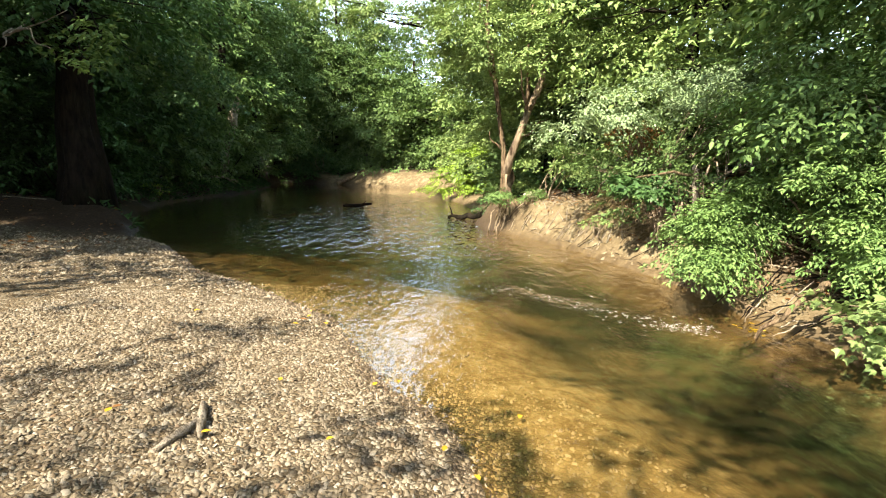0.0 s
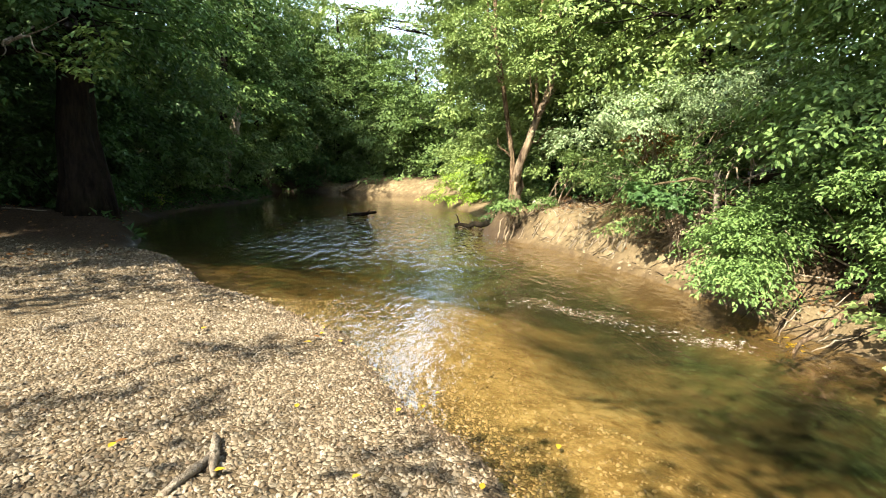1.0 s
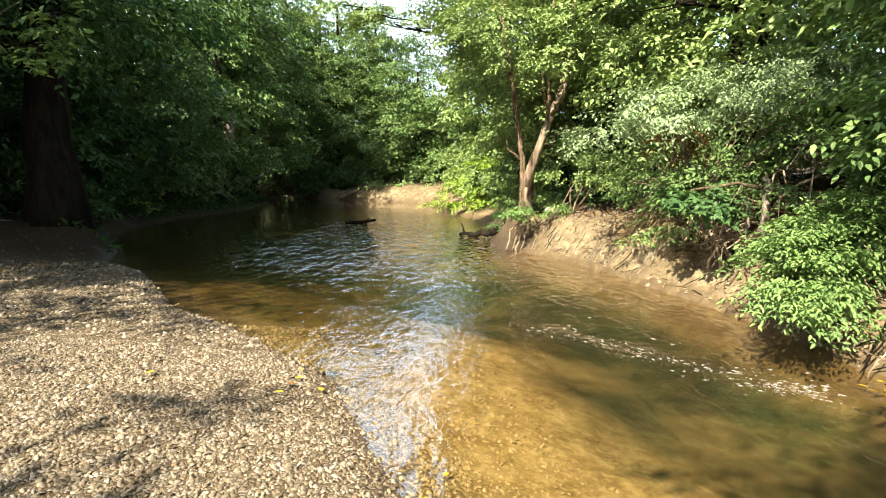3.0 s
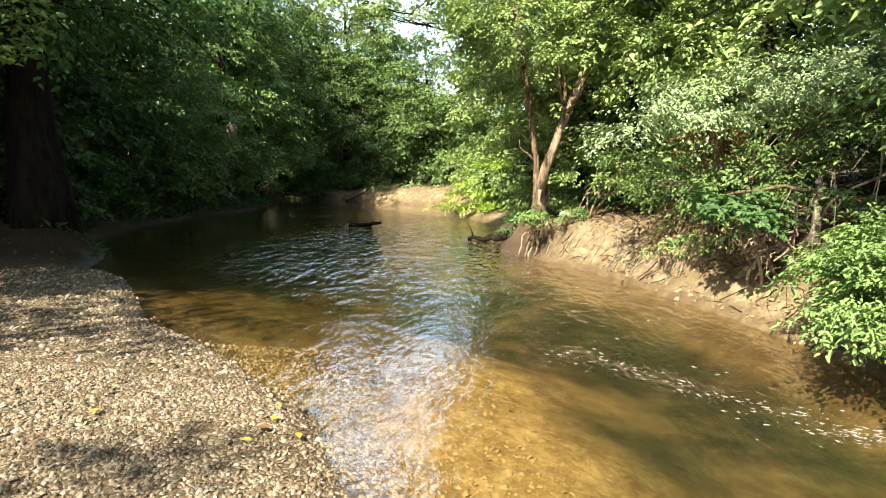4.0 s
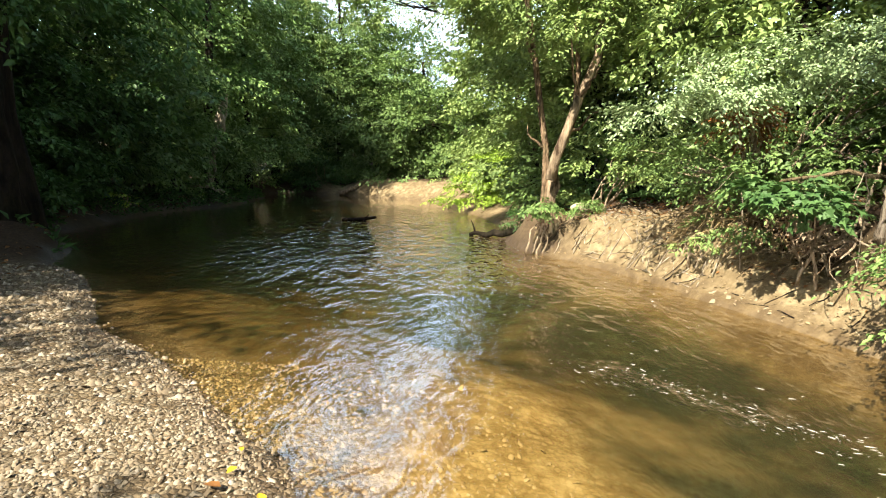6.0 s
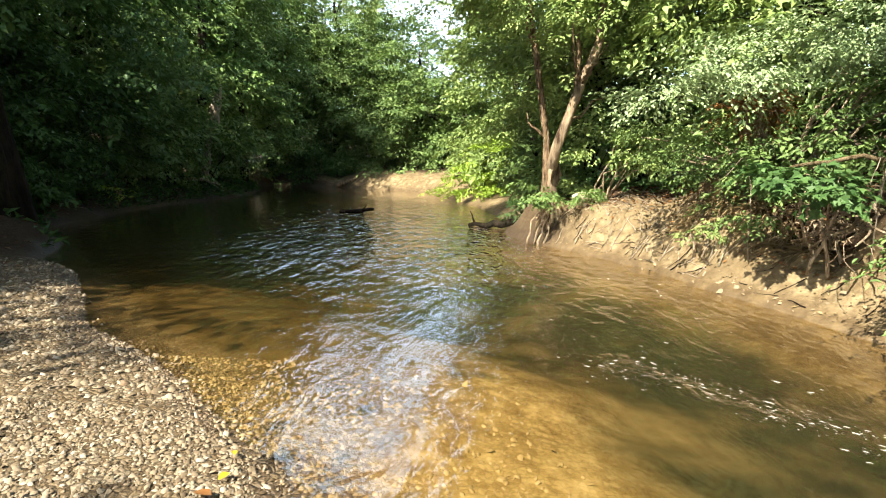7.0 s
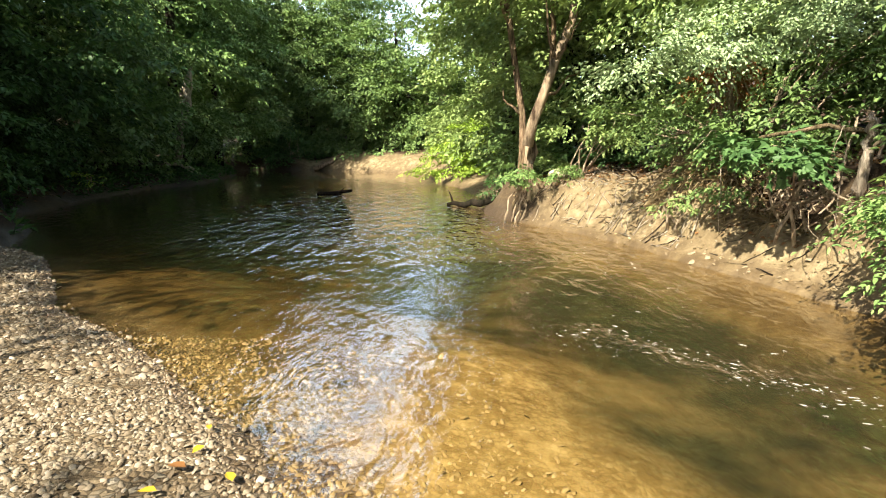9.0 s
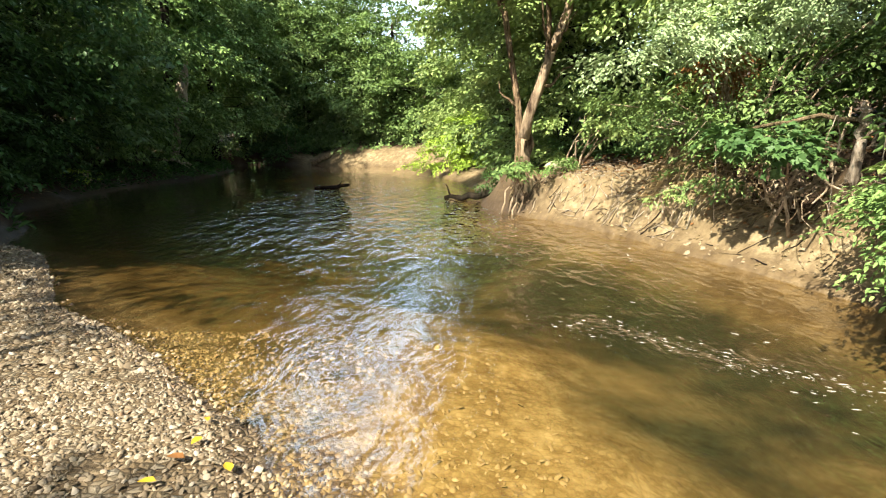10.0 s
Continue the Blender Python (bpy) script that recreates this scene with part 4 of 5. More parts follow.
# ---- wood, roots and debris ----
def wood(name, label, points, radii, material, seed, category, group="", sides=8, rough=0.10, wob=0.02, twigs=()):
    """A log, stick or root along a line, with side twigs."""
    rng = np.random.default_rng(seed)
    P = np.asarray(points, float)
    o = P[0].copy()
    t = np.linspace(0, 1, len(P))
    tt = np.linspace(0, 1, max(8, 3 * len(P)))
    Q = np.stack([np.interp(tt, t, P[:, i]) for i in range(3)], -1) - o
    Q[1:-1] += rng.normal(size=(len(tt) - 2, 3)) * wob
    R = np.interp(tt, np.linspace(0, 1, len(radii)), radii)
    pieces = [tube(Q, R, sides, rough, rng)]
    for f, d, r in twigs:
        a = Q[int(f * (len(Q) - 1))]
        pieces.append(tube(bent(a, a + np.array(d), 6, 0.015, rng), np.linspace(r, r * 0.3, 6), 5))
    ob = new(name, tube_mesh(name, pieces, material))
    ob.location = o
    return tagged(ob, label, category, group)


wood("stick", "weathered grey stick lying on the shingle", [(-1.36, 2.66, 0.14), (-1.31, 2.86, 0.155), (-1.27, 3.02, 0.165)], (0.020, 0.026, 0.018), BARK_PALE, 1, "stick", rough=0.25, wob=0.004)
wood("stick", "short grey piece of driftwood lying on the shingle", [(-1.19, 2.84, 0.145), (-1.27, 3.02, 0.16), (-1.36, 3.22, 0.15)], (0.014, 0.027, 0.022), BARK_PALE, 2, "stick", rough=0.25, wob=0.004)
wood("floating_branch", "dark wet branch lying in the riffle", [(-4.1, 18.3, 0.02), (-3.6, 18.4, 0.05), (-3.15, 18.5, 0.10)], (0.05, 0.06, 0.04), BARK_DARK_SHADE, 3, "branch", twigs=((0.7, (0.15, 0, 0.16), 0.03), (0.4, (-0.3, 0, 0.06), 0.02)))
wood("drift_log", "dark log jutting into the creek from the bank", [(-0.35, 15.6, 0.02), (0.2, 15.3, 0.08), (0.9, 15.0, 0.2)], (0.04, 0.08, 0.09), BARK_DARK_SHADE, 4, "log", twigs=((0.2, (-0.1, 0.1, 0.28), 0.03),))
wood("far_log", "brown log lying on the sandy far bank", [(-7.9, 32.4, 0.05), (-7.0, 32.7, 0.45), (-6.3, 32.9, 0.8)], (0.14, 0.13, 0.10), BARK_BROWN, 5, "log")
wood("fallen_log", "fallen dead log sloping into the water", [(3.1, 5.42, -0.08), (3.35, 5.34, 0.22), (3.62, 5.28, 0.50), (3.75, 5.28, 0.60)], (0.018, 0.026, 0.034, 0.034), BARK_BROWN, 6, "log", twigs=((0.4, (-0.3, 0.35, 0.1), 0.012), (0.6, (-0.4, 0.1, 0.22), 0.012)))
rngd = np.random.default_rng(8)
for i in range(16):
    a = np.array((rngd.uniform(3.2, 3.8), rngd.uniform(5.3, 7.0), 0))
    b = a + np.array((rngd.uniform(0.1, 0.9), rngd.uniform(-0.5, 0.7), 0))
    a[2], b[2] = max(ground_z(a[0], a[1]), 0) + 0.02, max(ground_z(b[0], b[1]), 0) + rngd.uniform(0.05, 0.3)
    wood("dead_twig", "dark dead twig caught at the foot of the bank", [a, (a + b) / 2 + (0, 0, 0.04), b], (0.005, 0.009, 0.005), BARK_DARK_SHADE if i % 3 else BARK_PALE, 20 + i, "twig", "twigs at the foot of the bank", sides=6, wob=0.007)
wood("snag", "broken leaning snag with pale split wood on the shaded bank", [(-11.2, 24.2, 0.6), (-10.8, 24.1, 2.2), (-10.4, 24.0, 3.4), (-10.1, 23.9, 4.3)], (0.16, 0.18, 0.24, 0.05), BARK_PALE, 12, "snag", rough=0.25, wob=0.03)
wood("fallen_branch", "bare pale branch lying along the shaded bank", [(-11.2, 22.5, 0.75), (-10.6, 23.1, 0.72), (-10.0, 23.2, 0.5)], (0.03, 0.05, 0.04), BARK_PALE, 13, "branch", twigs=((0.3, (0.4, -0.2, -0.3), 0.02), (0.7, (0.35, 0.3, -0.35), 0.02)))
for i, (p, q, r) in enumerate((((3.78, 7.7, 1.1), (3.55, 7.35, 2.15), (3.2, 7.15, 1.75)), ((3.8, 7.9, 1.1), (3.7, 7.5, 1.9), (3.45, 7.2, 2.0)), ((3.5, 8.4, 1.1), (3.2, 8.0, 1.6), (2.95, 7.75, 1.35)), ((3.7, 8.1, 1.1), (3.45, 7.8, 1.75), (3.25, 7.5, 1.5)), ((3.0, 9.6, 1.1), (2.75, 9.4, 1.6), (2.45, 9.3, 1.3)))):
    p = (p[0], p[1], ground_z(p[0], p[1]) - 0.03)
    wood("bramble_cane", "thin bare bramble cane arching from the bank top", [p, tuple((np.array(p) * 0.4 + np.array(q) * 0.6) + (0.05, 0.03, 0.12)), q, r], (0.007, 0.006, 0.005, 0.003), BARK_PALE, 80 + i, "cane", "bramble canes on the bank", sides=5, wob=0.006)


rngc = np.random.default_rng(19)
for i in range(18):
    y = rngc.uniform(8.6, 12.6)
    ex = float(np.interp(y, [8.05, 8.8, 10.06, 11.5, 12.25, 13], [3.05, 2.85, 2.44, 1.84, 1.47, 1.1]))
    p = np.array((ex + rngc.uniform(0.75, 1.0), y + 0.2, 0))
    p[2] = ground_z(p[0], p[1]) + 0.02
    q = p + np.array((-rngc.uniform(0.2, 0.5), -rngc.uniform(0.1, 0.6), rngc.uniform(0.0, 0.15)))
    q[2] = max(q[2], ground_z(q[0], q[1]) + 0.05)
    r = q + np.array((-rngc.uniform(0.0, 0.2), -rngc.uniform(0.0, 0.3), -rngc.uniform(0.05, 0.3)))
    r[2] = max(r[2], ground_z(r[0], r[1]) + 0.01)
    th = rngc.choice((0.006, 0.009, 0.014))
    wood("dead_branch", "bare brown branch and root straggling over the crest of the bank", [p, q, r], (th, th * 0.8, th * 0.4), BARK_BROWN if i % 3 else BARK_PALE, 140 + i, "branch", "dead branches on the bank crest", sides=6, wob=0.012)


def mossy_stone():
    rng = np.random.default_rng(91)
    bm = bmesh.new()
    bmesh.ops.create_icosphere(bm, subdivisions=3, radius=1.0)
    for v in bm.verts:
        k = 1 + 0.16 * noise.noise(v.co * 1.7) + 0.05 * noise.noise(v.co * 6)
        v.co = Vector((v.co.x * 0.20, v.co.y * 0.14, v.co.z * 0.10)) * k
    me = bpy.data.meshes.new("stone")
    bm.to_mesh(me)
    bm.free()
    me.polygons.foreach_set("use_smooth", np.ones(len(me.polygons), dtype=bool))
    m = Nodes("mossy_stone")
    m.put(m.bsdf, "Base_Color", m.mix(m.ramp(m.noise(7, 6, 0.7), (0.42, 0.0), (0.6, 1.0)), (0.36, 0.31, 0.22), (0.16, 0.19, 0.07)))
    m.put(m.bsdf, "Roughness", 0.9)
    m.put(m.bsdf, "Normal", m.bump(m.noise(30, 6, 0.7), 0.6, 0.02))
    me.materials.append(m.mat)
    ob = new("stone", me)
    ob.location = (1.78, 13.3, ground_z(1.78, 13.3) + 0.06)
    tagged(ob, "rounded mossy stone beside the forked tree", "stone")


mossy_stone()
wood("stub", "short pale broken stub beside the forked tree", [(2.02, 13.1, ground_z(2.02, 13.1) - 0.08), (2.0, 13.1, ground_z(2.02, 13.1) + 0.1), (2.0, 13.08, ground_z(2.02, 13.1) + 0.26)], (0.05, 0.045, 0.035), BARK_PALE, 95, "stump", wob=0.004)
wood("stump", "pale broken mossy stump on top of the bank", [(3.70, 8.4, 0.9), (3.64, 8.3, 1.3), (3.60, 8.22, 1.55), (3.55, 8.18, 1.68)], (0.06, 0.042, 0.04, 0.02), BARK_PALE, 9, "stump", rough=0.22)
wood("old_log", "thick weathered log lying along the bank top", [(2.75, 9.0, 1.3), (2.95, 8.7, 1.5), (3.3, 8.5, 1.58), (3.75, 8.4, 1.5)], (0.014, 0.020, 0.023, 0.024), BARK_BROWN, 10, "log")


def root_mass():
    """Bare roots that hang out of the undercut bank."""
    rng = np.random.default_rng(31)
    ob = tagged(new("root_mass"), "tangle of bare pale roots hanging from the undercut bank", "roots")
    ob.location = (3.4, 8.4, 1.2)
    o = np.array(ob.location)
    for i in range(72):
        y = rng.uniform(7.0, 9.3)
        ex = float(np.interp(y, [7.3, 8.05, 8.8, 10.06], [3.35, 3.05, 2.85, 2.44]))
        s = np.array((ex + rng.uniform(0.55, 0.85), y, rng.uniform(0.8, 1.15)))
        e = np.array((ex + rng.uniform(0.15, 0.55), y - rng.uniform(-0.2, 1.0), s[2] - rng.uniform(0.02, 0.32)))
        floor = ground_z(e[0], e[1])
        e[2] = max(e[2], floor + 0.06)
        line = bent(s - o, e - o, 9, 0.05, rng, rng.uniform(-0.06, 0.10))
        r = rng.choice((0.007, 0.010, 0.015, 0.022))
        child("root", tube_mesh("root", [tube(line, np.linspace(r, r * 0.35, 9), 6, 0.08, rng)], ROOT), ob)


root_mass()


def debris(name, label, n, xr, yr, length, radius, material, seed):
    """Loose litter of sticks strewn on the ground, too many to count."""
    rng = np.random.default_rng(seed)
    pieces = []
    for _ in range(n):
        x, y = rng.uniform(*xr), rng.uniform(*yr)
        th, l = rng.uniform(0, np.pi), length * rng.uniform(0.4, 1.3)
        a, b = np.array((x, y, 0.0)), np.array((x + l * np.cos(th), y + l * np.sin(th), 0.0))
        za, zb = ground_z(a[0], a[1]), ground_z(b[0], b[1])
        if min(za, zb) < 0.05:
            continue
        a[2], b[2] = za + 0.01, zb + 0.015
        pieces.append(tube(bent(a, b, 5, 0.012, rng), np.linspace(radius, radius * 0.4, 5) * rng.uniform(0.6, 1.3), 5))
    ob = new(name, tube_mesh(name, pieces, material))
    return tagged(ob, label, "litter", kind="stuff")


debris("stick_litter", "pale sticks and roots strewn over the sandy bank", 330, (1.1, 3.4), (9.8, 13.6), 0.30, 0.009, BARK_PALE, 41)
debris("twig_litter", "dark twigs and litter on the bank", 240, (1.2, 4.2), (7.0, 13.4), 0.24, 0.007, BARK_DARK_SHADE, 42)
debris("tip_litter", "dark sticks and roots heaped at the tip of the bank", 70, (1.0, 1.9), (12.9, 14.2), 0.35, 0.011, BARK_BROWN, 44)
debris("bank_sticks", "sticks and branches lying on the shaded bank", 70, (-12, -8.6), (10.5, 24), 0.8, 0.02, BARK_PALE, 43)


def hanging_grass():
    """Dry grass and rootlets that hang down the bank's face."""
    rng = np.random.default_rng(51)
    n = 1500
    y = rng.uniform(9.2, 11.0, n)
    ex = np.interp(y, [8.8, 10.06, 11.5, 12.25], [2.85, 2.44, 1.84, 1.47])
    x = ex + rng.uniform(0.55, 0.95, n)
    z = ground_field(x, y)[1]
    P = np.stack([x, y, z + 0.02], -1)
    ax = np.stack([rng.normal(size=n) * 0.5 - 0.4, rng.normal(size=n) * 0.5 - 0.2, rng.uniform(-1.0, 0.35, n)], -1)
    nor = np.stack([np.full(n, -0.8), np.full(n, -0.5), rng.uniform(0.1, 0.8, n)], -1)
    V, F = leaves(P, ax, nor, rng.uniform(0.08, 0.28, n), 0.06, False, 0.02, 0.25)
    ob = new("dry_grass", raw_mesh("dry_grass", V, F, LEAF_STRAW))
    tagged(ob, "dry straw-coloured grass hanging down the cut bank", "grass", kind="stuff")


hanging_grass()


def bank_fringe():
    """Low herbs and grass that hang over the edge of the shaded bank."""
    rng = np.random.default_rng(57)
    n = 26000
    x, y = rng.uniform(-13, -6.8, n), rng.uniform(11.2, 31, n)
    d, z = ground_field(x, y)[:2]
    ok = (d > 0.03) & (d < 1.3) & (x < -0.25 * (y - 12) * 0.2 - 6.8) & (fbm(x, y, 1.6, 63, 3) > -0.35)
    x, y, z = x[ok], y[ok], z[ok]
    m = len(x)
    P = np.stack([x, y, z + 0.02], -1)
    ax = np.stack([0.5 + rng.normal(size=m) * 0.6, -0.2 + rng.normal(size=m) * 0.6, rng.uniform(-0.2, 1.0, m)], -1)
    nor = np.stack([rng.normal(size=m) * 0.5, rng.normal(size=m) * 0.5, np.ones(m)], -1)
    V, F = leaves(P, ax, nor, rng.uniform(0.08, 0.26, m), 0.32, False, 0.05, 0.35)
    tagged(new("bank_herbs", raw_mesh("bank_herbs", V, F, LEAF_DEEP_SHADE)), "dark low herbs and grass fringing the shaded bank", "undergrowth", kind="stuff")


bank_fringe()


def leaf_litter(name, label, n, xr, yr, low, high, size, material, seed):
    """Small dead leaves lying about on the ground."""
    rng = np.random.default_rng(seed)
    x, y = rng.uniform(*xr, n), rng.uniform(*yr, n)
    d, z = ground_field(x, y)[:2]
    ok = (d > low) & (d < high) & (z > 0.03)
    x, y, z = x[ok], y[ok], z[ok]
    m = len(x)
    th = rng.uniform(0, 2 * np.pi, m)
    ax = np.stack([np.cos(th), np.sin(th), rng.normal(size=m) * 0.35], -1)
    nor = np.stack([rng.normal(size=m) * 0.4, rng.normal(size=m) * 0.4, np.ones(m)], -1)
    V, F = leaves(np.stack([x, y, z + 0.012], -1), ax, nor, size * rng.uniform(0.5, 1.3, m), 0.6, False, 0.12, 0.1)
    tagged(new(name, raw_mesh(name, V, F, material)), label, "litter", kind="stuff")


leaf_litter("leaf_litter", "brown dead leaves strewn over the bank", 7500, (0.8, 5.0), (6.0, 14.5), 0.42, 3, 0.055, LEAF_DEAD, 46)
leaf_litter("dry_litter", "straw-coloured bits of dry litter on the bank", 2600, (0.9, 4.4), (5.2, 13.6), 0.06, 1.6, 0.05, LEAF_STRAW, 47)
leaf_litter("shaded_litter", "brown leaf litter on the shaded bank", 1800, (-14, -6), (8.0, 26.0), 0.15, 6, 0.09, LEAF_DEAD, 48)

# ---- fallen leaves ----
def fallen_leaf(x, y, size, seed, material=LEAF_YELLOW, label="yellow fallen leaf lying on the shingle", z=None):
    rng = np.random.default_rng(seed)
    z = max(ground_z(x, y), -0.01) + 0.035 if z is None else z
    th = rng.uniform(0, 2 * np.pi)
    V, F = leaves(np.zeros((1, 3)), np.array([[np.cos(th), np.sin(th), 0.15]]), np.array([[0.1, 0.1, 1.0]]), np.array([size]), 0.62, True, 0.08, 0.12)
    ob = new("fallen_leaf", raw_mesh("fallen_leaf", V, F, material))
    ob.location = (x, y, z)
    tagged(ob, label, "leaf", "leaves on the shingle")


for i, (x, y, s) in enumerate(((0.18, 2.93, 0.06), (0.36, 2.76, 0.06), (-1.04, 3.68, 0.06), (-0.38, 3.78, 0.06), (-1.85, 2.99, 0.06), (-0.49, 2.9, 0.055), (-0.22, 3.98, 0.05), (-0.11, 4.21, 0.05), (-1.35, 5.05, 0.075), (-1.33, 5.40, 0.07),
                               (-1.10, 5.16, 0.075), (0.67, 3.5, 0.06), (-2.47, 5.19, 0.065), (-1.4, 5.6, 0.05), (-1.2, 2.86, 0.06))):
    fallen_leaf(x, y, s, 600 + i)
fallen_leaf(-1.32, 5.22, 0.09, 650, LEAF_DEAD, "orange-brown fallen leaf lying on the shingle")
fallen_leaf(-1.85, 3.05, 0.06, 651, LEAF_DEAD, "orange-brown fallen leaf lying on the shingle")
for i in range(14):
    r = np.random.default_rng(700 + i)
    fallen_leaf(3.25 + r.normal() * 0.10, 5.55 + r.normal() * 0.08, 0.07, 700 + i, label="yellow fallen leaf caught against the log", z=0.02 + 0.004 * i)


def foam():
    """Flecks of foam drifting on the water."""
    rng = np.random.default_rng(61)
    V, F, n = [], [], 0
    line_x, line_y = [0.3, 0.7, 1.27, 1.59, 2.12, 2.6, 3.0], [7.4, 7.07, 6.8, 6.35, 5.9, 5.66, 5.58]
    for i in range(520):
        k = rng.uniform()
        if k < 0.66:
            x = 0.4 + 2.5 * rng.uniform() ** 0.7
            y = np.interp(x, line_x, line_y) + rng.normal() * 0.16
        elif k < 0.80:
            x, y = 2.5 + rng.normal() * 0.16, 5.66 + rng.normal() * 0.05
        else:
            x = rng.uniform(-0.9, 2.6)
            y = np.interp(x, line_x, line_y) + rng.uniform(0.1, 4.2) ** 1.0
        if edge_distance(np.array([x]), np.array([y]))[0] > -0.2:
            continue
        r = 0.0015 + 0.0055 * rng.uniform() ** 4
        a, th = np.linspace(0, 2 * np.pi, 9, endpoint=False), -0.45 + rng.normal() * 0.3
        u, v = r * 4.2 * np.cos(a) * rng.uniform(0.4, 1.5, 9), 0.75 * r * np.sin(a) * rng.uniform(0.5, 1.5, 9)
        ring = np.stack([x + u * np.cos(th) - v * np.sin(th), y + u * np.sin(th) + v * np.cos(th), np.full(9, 0.003)], -1)
        V.append(np.vstack([ring, [(x, y, 0.003 + 0.5 * r)]]))
        F += [(n + j, n + (j + 1) % 9, n + 9) for j in range(9)]
        n += 10
    m = Nodes("foam")
    m.put(m.bsdf, "Base_Color", (0.42, 0.40, 0.34, 1))
    m.put(m.bsdf, "Roughness", 0.5)
    ob = new("foam", raw_mesh("foam", np.vstack(V), np.array(F), m.mat, True))
    tagged(ob, "small white flecks of foam drifting on the creek", "foam", kind="stuff")


foam()


# ---- shingle ----
def stone_material(name, wet=0.0, amber=0.0):
    m = Nodes(name)
    rnd = m.math("FRACT", m.math("ADD", m.add("ObjectInfo").outputs["Random"], m.add("NewGeometry").outputs["Random Per Island"]))
    col = m.ramp(rnd, (0.0, (0.052, 0.038, 0.024)), (0.25, (0.122, 0.095, 0.064)), (0.5, (0.188, 0.153, 0.107)), (0.78, (0.240, 0.202, 0.146)), (0.93, (0.340, 0.302, 0.240)), (1.0, (0.160, 0.098, 0.055)))
    col = m.mix(m.math("MULTIPLY", m.noise(38, 4, 0.7), 0.5), col, (0.158, 0.112, 0.061))
    col = m.mix(amber, col, (0.31, 0.235, 0.125))
    m.put(m.bsdf, "Base_Color", m.mix(wet, col, m.mix(1.0, col, (0.55, 0.47, 0.36), "MULTIPLY")))
    m.put(m.bsdf, "Roughness", 0.82 - 0.45 * wet)
    m.put(m.bsdf, "Specular_IOR_Level", 0.2 + 0.3 * wet)
    m.put(m.bsdf, "Normal", m.bump(m.noise(90, 3, 0.6), 0.25, 0.01))
    return m.mat


STONE, WET_STONE, BED_STONE = stone_material("shingle_stone"), stone_material("wet_stone", 0.9), stone_material("bed_stone", 0.1, 0.45)


def stone_shapes(n, size, rng):
    """n flattened, angular pebbles: two rings of six and a flat top. (n, 12, 3) vertices, and the 16 triangles of one."""
    a = np.linspace(0, 2 * np.pi, 6, endpoint=False)[None] + rng.uniform(0, 2 * np.pi, (n, 1)) + rng.normal(size=(n, 6)) * 0.25
    r = size[:, None] * rng.uniform(0.55, 1.35, (n, 6))
    sq, th = rng.uniform(0.55, 0.95, (n, 1)), rng.uniform(0, np.pi, (n, 1))
    h = size[:, None] * rng.uniform(0.22, 0.55, (n, 1))
    tilt = rng.normal(size=(n, 2)) * 0.40

    def ring(f, z):
        x, y = r * f * np.cos(a), r * f * np.sin(a) * sq
        xx, yy = x * np.cos(th) - y * np.sin(th), x * np.sin(th) + y * np.cos(th)
        return np.stack([xx, yy, z * h + tilt[:, :1] * xx + tilt[:, 1:] * yy], -1)

    V = np.concatenate([ring(1.0, -0.35), ring(rng.uniform(0.5, 0.78, (n, 1)), rng.uniform(0.75, 1.0, (n, 6)))], 1)
    F = []
    for i in range(6):
        j = (i + 1) % 6
        F += [(i, j, 6 + j), (i, 6 + j, 6 + i)]
    F += [(6, 7, 8), (6, 8, 9), (6, 9, 10), (6, 10, 11)]
    return V, np.array(F)


def strewn(name, label, n, xr, yr, size, seed, low, high, hole=None, material=STONE):
    """Stones lying close together on the ground where its edge distance is between low and high."""
    rng = np.random.default_rng(seed)
    x, y = rng.uniform(*xr, n), rng.uniform(*yr, n)
    d, z, gr = ground_field(x, y)[:3]
    d = d + 0.05 * rng.normal(size=n)
    ok = (d > low) & (d < high) & ((gr > 0.5) | (d < 0)) & (x < 2.4)
    ok &= (d > -0.25) | ((rng.uniform(size=n) < 0.85 * np.exp((d + 0.25) / 0.6)) & (z > -0.09))
    if hole:
        ok &= ~((x > hole[0]) & (x < hole[1]) & (y > hole[2]) & (y < hole[3]))
    x, y, z = x[ok], y[ok], z[ok]
    s = size * np.clip(rng.lognormal(0, 0.38, len(x)), 0.4, 1.75)
    V, f = stone_shapes(len(x), s, rng)
    V = V + np.stack([x, y, z + s * rng.uniform(-0.05, 0.30, len(x))], -1)[:, None]
    F = (np.arange(len(x))[:, None, None] * 12 + f[None]).reshape(-1, 3)
    ob = new(name, raw_mesh(name, V.reshape(-1, 3), F, material))
    ob.parent = ground
    return tagged(ob, label, kind="stuff")


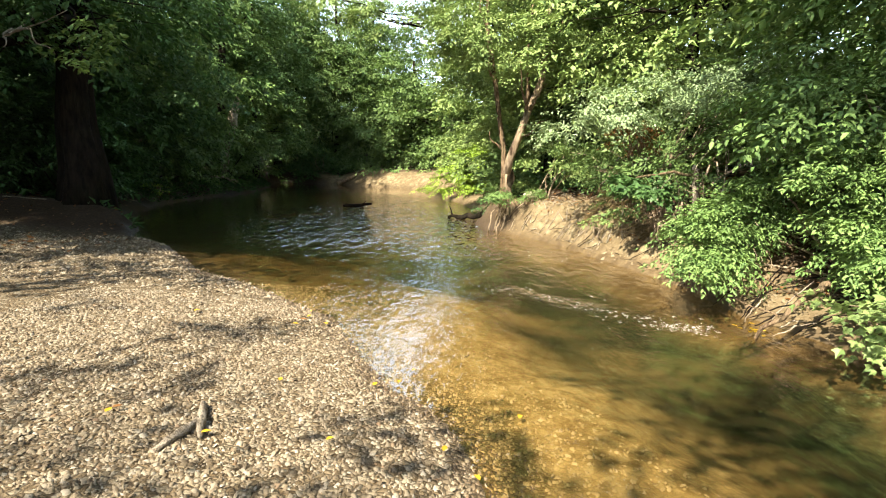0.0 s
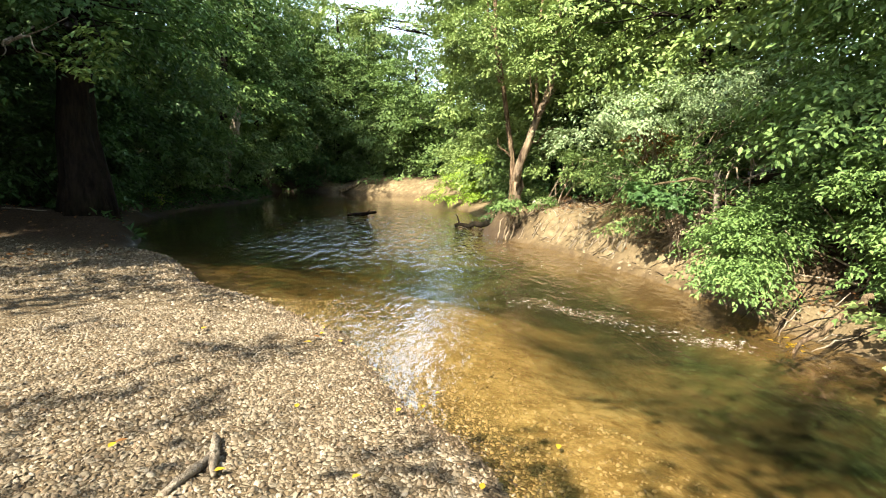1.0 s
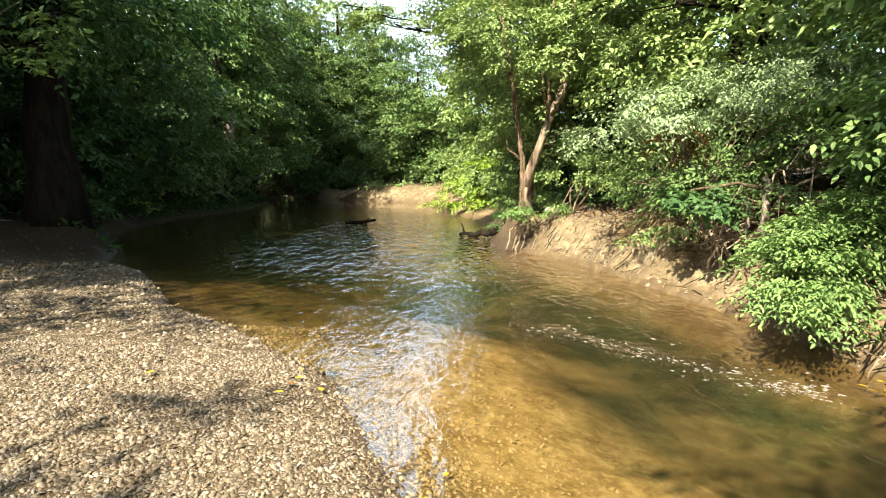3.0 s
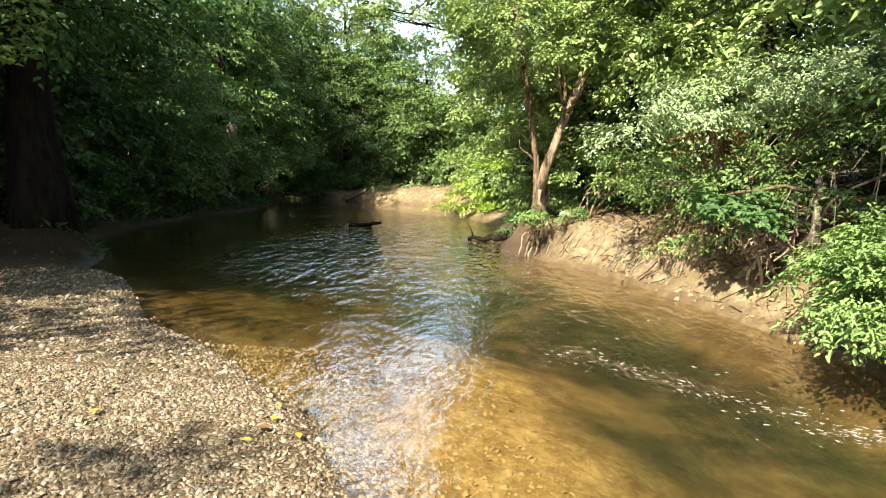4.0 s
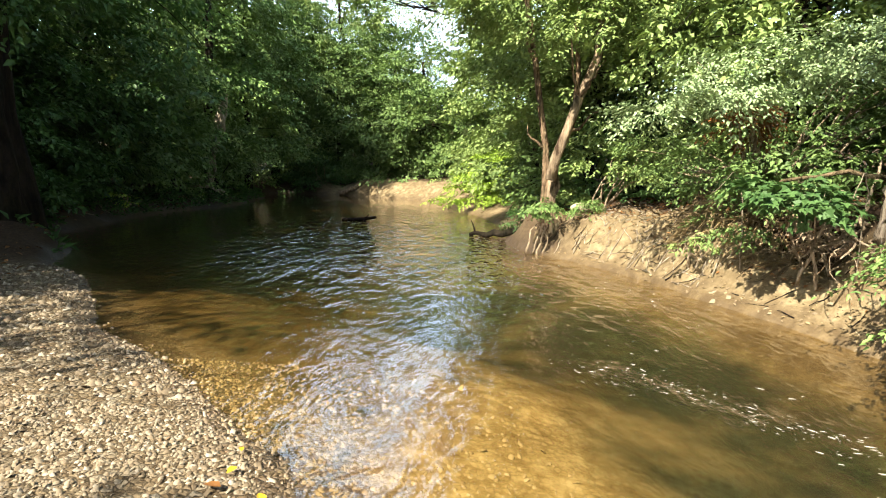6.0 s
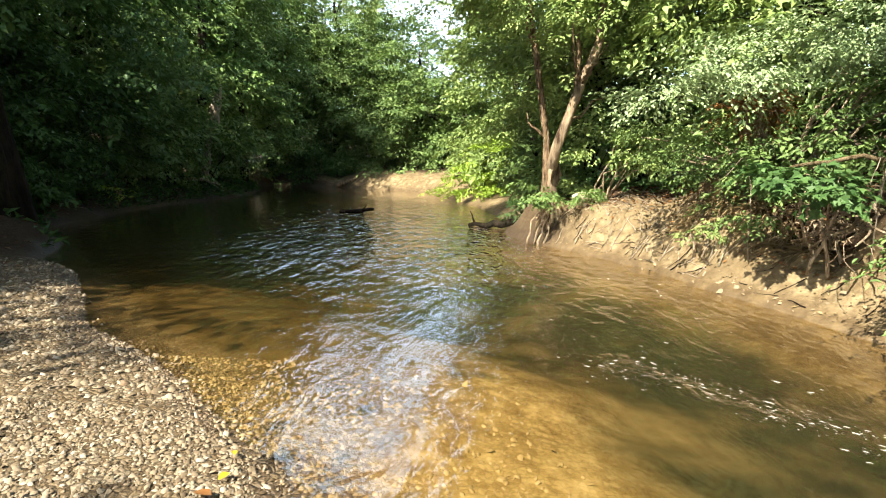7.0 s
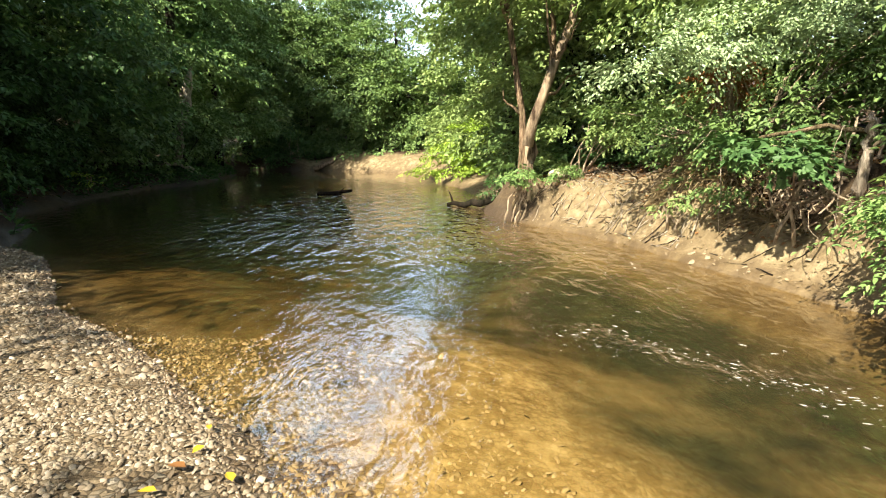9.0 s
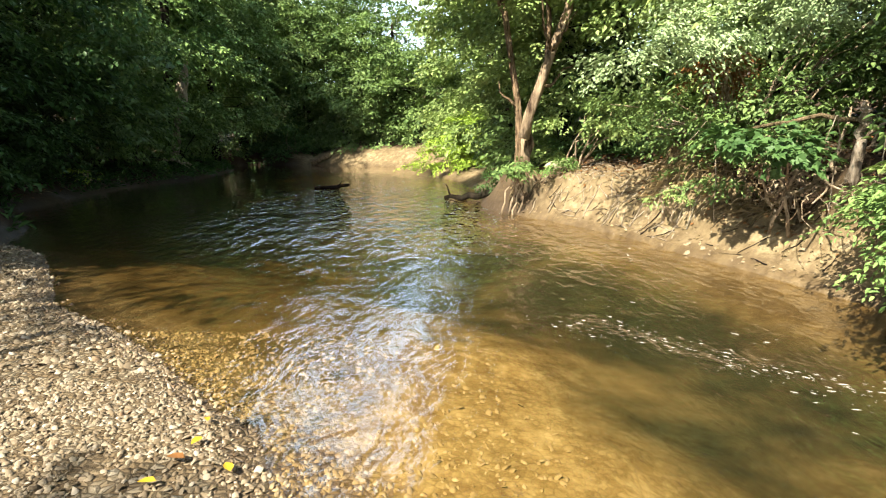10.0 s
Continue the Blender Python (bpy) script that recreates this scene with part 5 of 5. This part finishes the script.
def clods():
    """Lumps of sandy earth on the cut bank."""
    rng = np.random.default_rng(75)
    m = Nodes("earth_clod")
    col = m.ramp(m.add("NewGeometry").outputs["Random Per Island"], (0.0, (0.086, 0.058, 0.032)), (0.5, (0.202, 0.151, 0.09)), (1.0, (0.252, 0.202, 0.13)))
    m.put(m.bsdf, "Base_Color", m.mix(m.math("MULTIPLY", m.noise(60, 4, 0.7), 0.5), col, (0.101, 0.068, 0.036)))
    m.put(m.bsdf, "Roughness", 0.95)
    n = 5200
    x, y = rng.uniform(0.9, 4.3, n), rng.uniform(5.2, 13.6, n)
    d, z = ground_field(x, y)[:2]
    ok = (d > 0.0) & (d < 0.95) & (x > 0.5)
    x, y, z = x[ok], y[ok], z[ok]
    s = 0.011 * np.clip(rng.lognormal(0, 0.6, len(x)), 0.3, 4.0)
    V, f = stone_shapes(len(x), s, rng)
    V = V + np.stack([x, y, z + s * 0.1], -1)[:, None]
    F = (np.arange(len(x))[:, None, None] * 12 + f[None]).reshape(-1, 3)
    ob = new("clods", raw_mesh("clods", V.reshape(-1, 3), F, m.mat))
    ob.parent = ground
    tagged(ob, "crumbled sandy clods on the cut bank", kind="stuff")


clods()
NEAR = (-1.75, -0.75, 4.75, 5.25)
strewn("shingle", "pale tan flat pebbles of the shingle bar", 36000, (-4.1, 1.0), (2.25, 6.0), 0.0126, 71, 0.13, 9, NEAR)
strewn("wet_shingle", "wet brown pebbles along the waterline", 30000, (-4.1, 1.2), (2.2, 7.6), 0.0125, 77, -0.06, 0.17, material=WET_STONE)
strewn("far_shingle", "pale tan pebbles towards the upper end of the bar", 12000, (-9, -1.5), (6.1, 11.5), 0.019, 72, -0.02, 9)
strewn("drowned_shingle", "amber pebbles lying under the shallow water", 36000, (-3, 2.2), (2.2, 7.0), 0.0125, 73, -1.8, -0.02, material=BED_STONE)


def loose_pebbles():
    rng = np.random.default_rng(74)
    V, f = stone_shapes(24, np.full(24, 0.016), rng)
    shapes = [raw_mesh("pebble", v, f, STONE) for v in V]
    for i in range(300):
        x, y = rng.uniform(NEAR[0], NEAR[1]), rng.uniform(NEAR[2], NEAR[3])
        ob = new("pebble", shapes[i % 24])
        ob.parent = ground
        k = min(rng.lognormal(-0.1, 0.3), 1.4)
        ob.location = (x, y, ground_z(x, y) + 0.004 * k)
        ob.rotation_euler, ob.scale = (0, 0, rng.uniform(0, 6.28)), (k, k, k)


loose_pebbles()
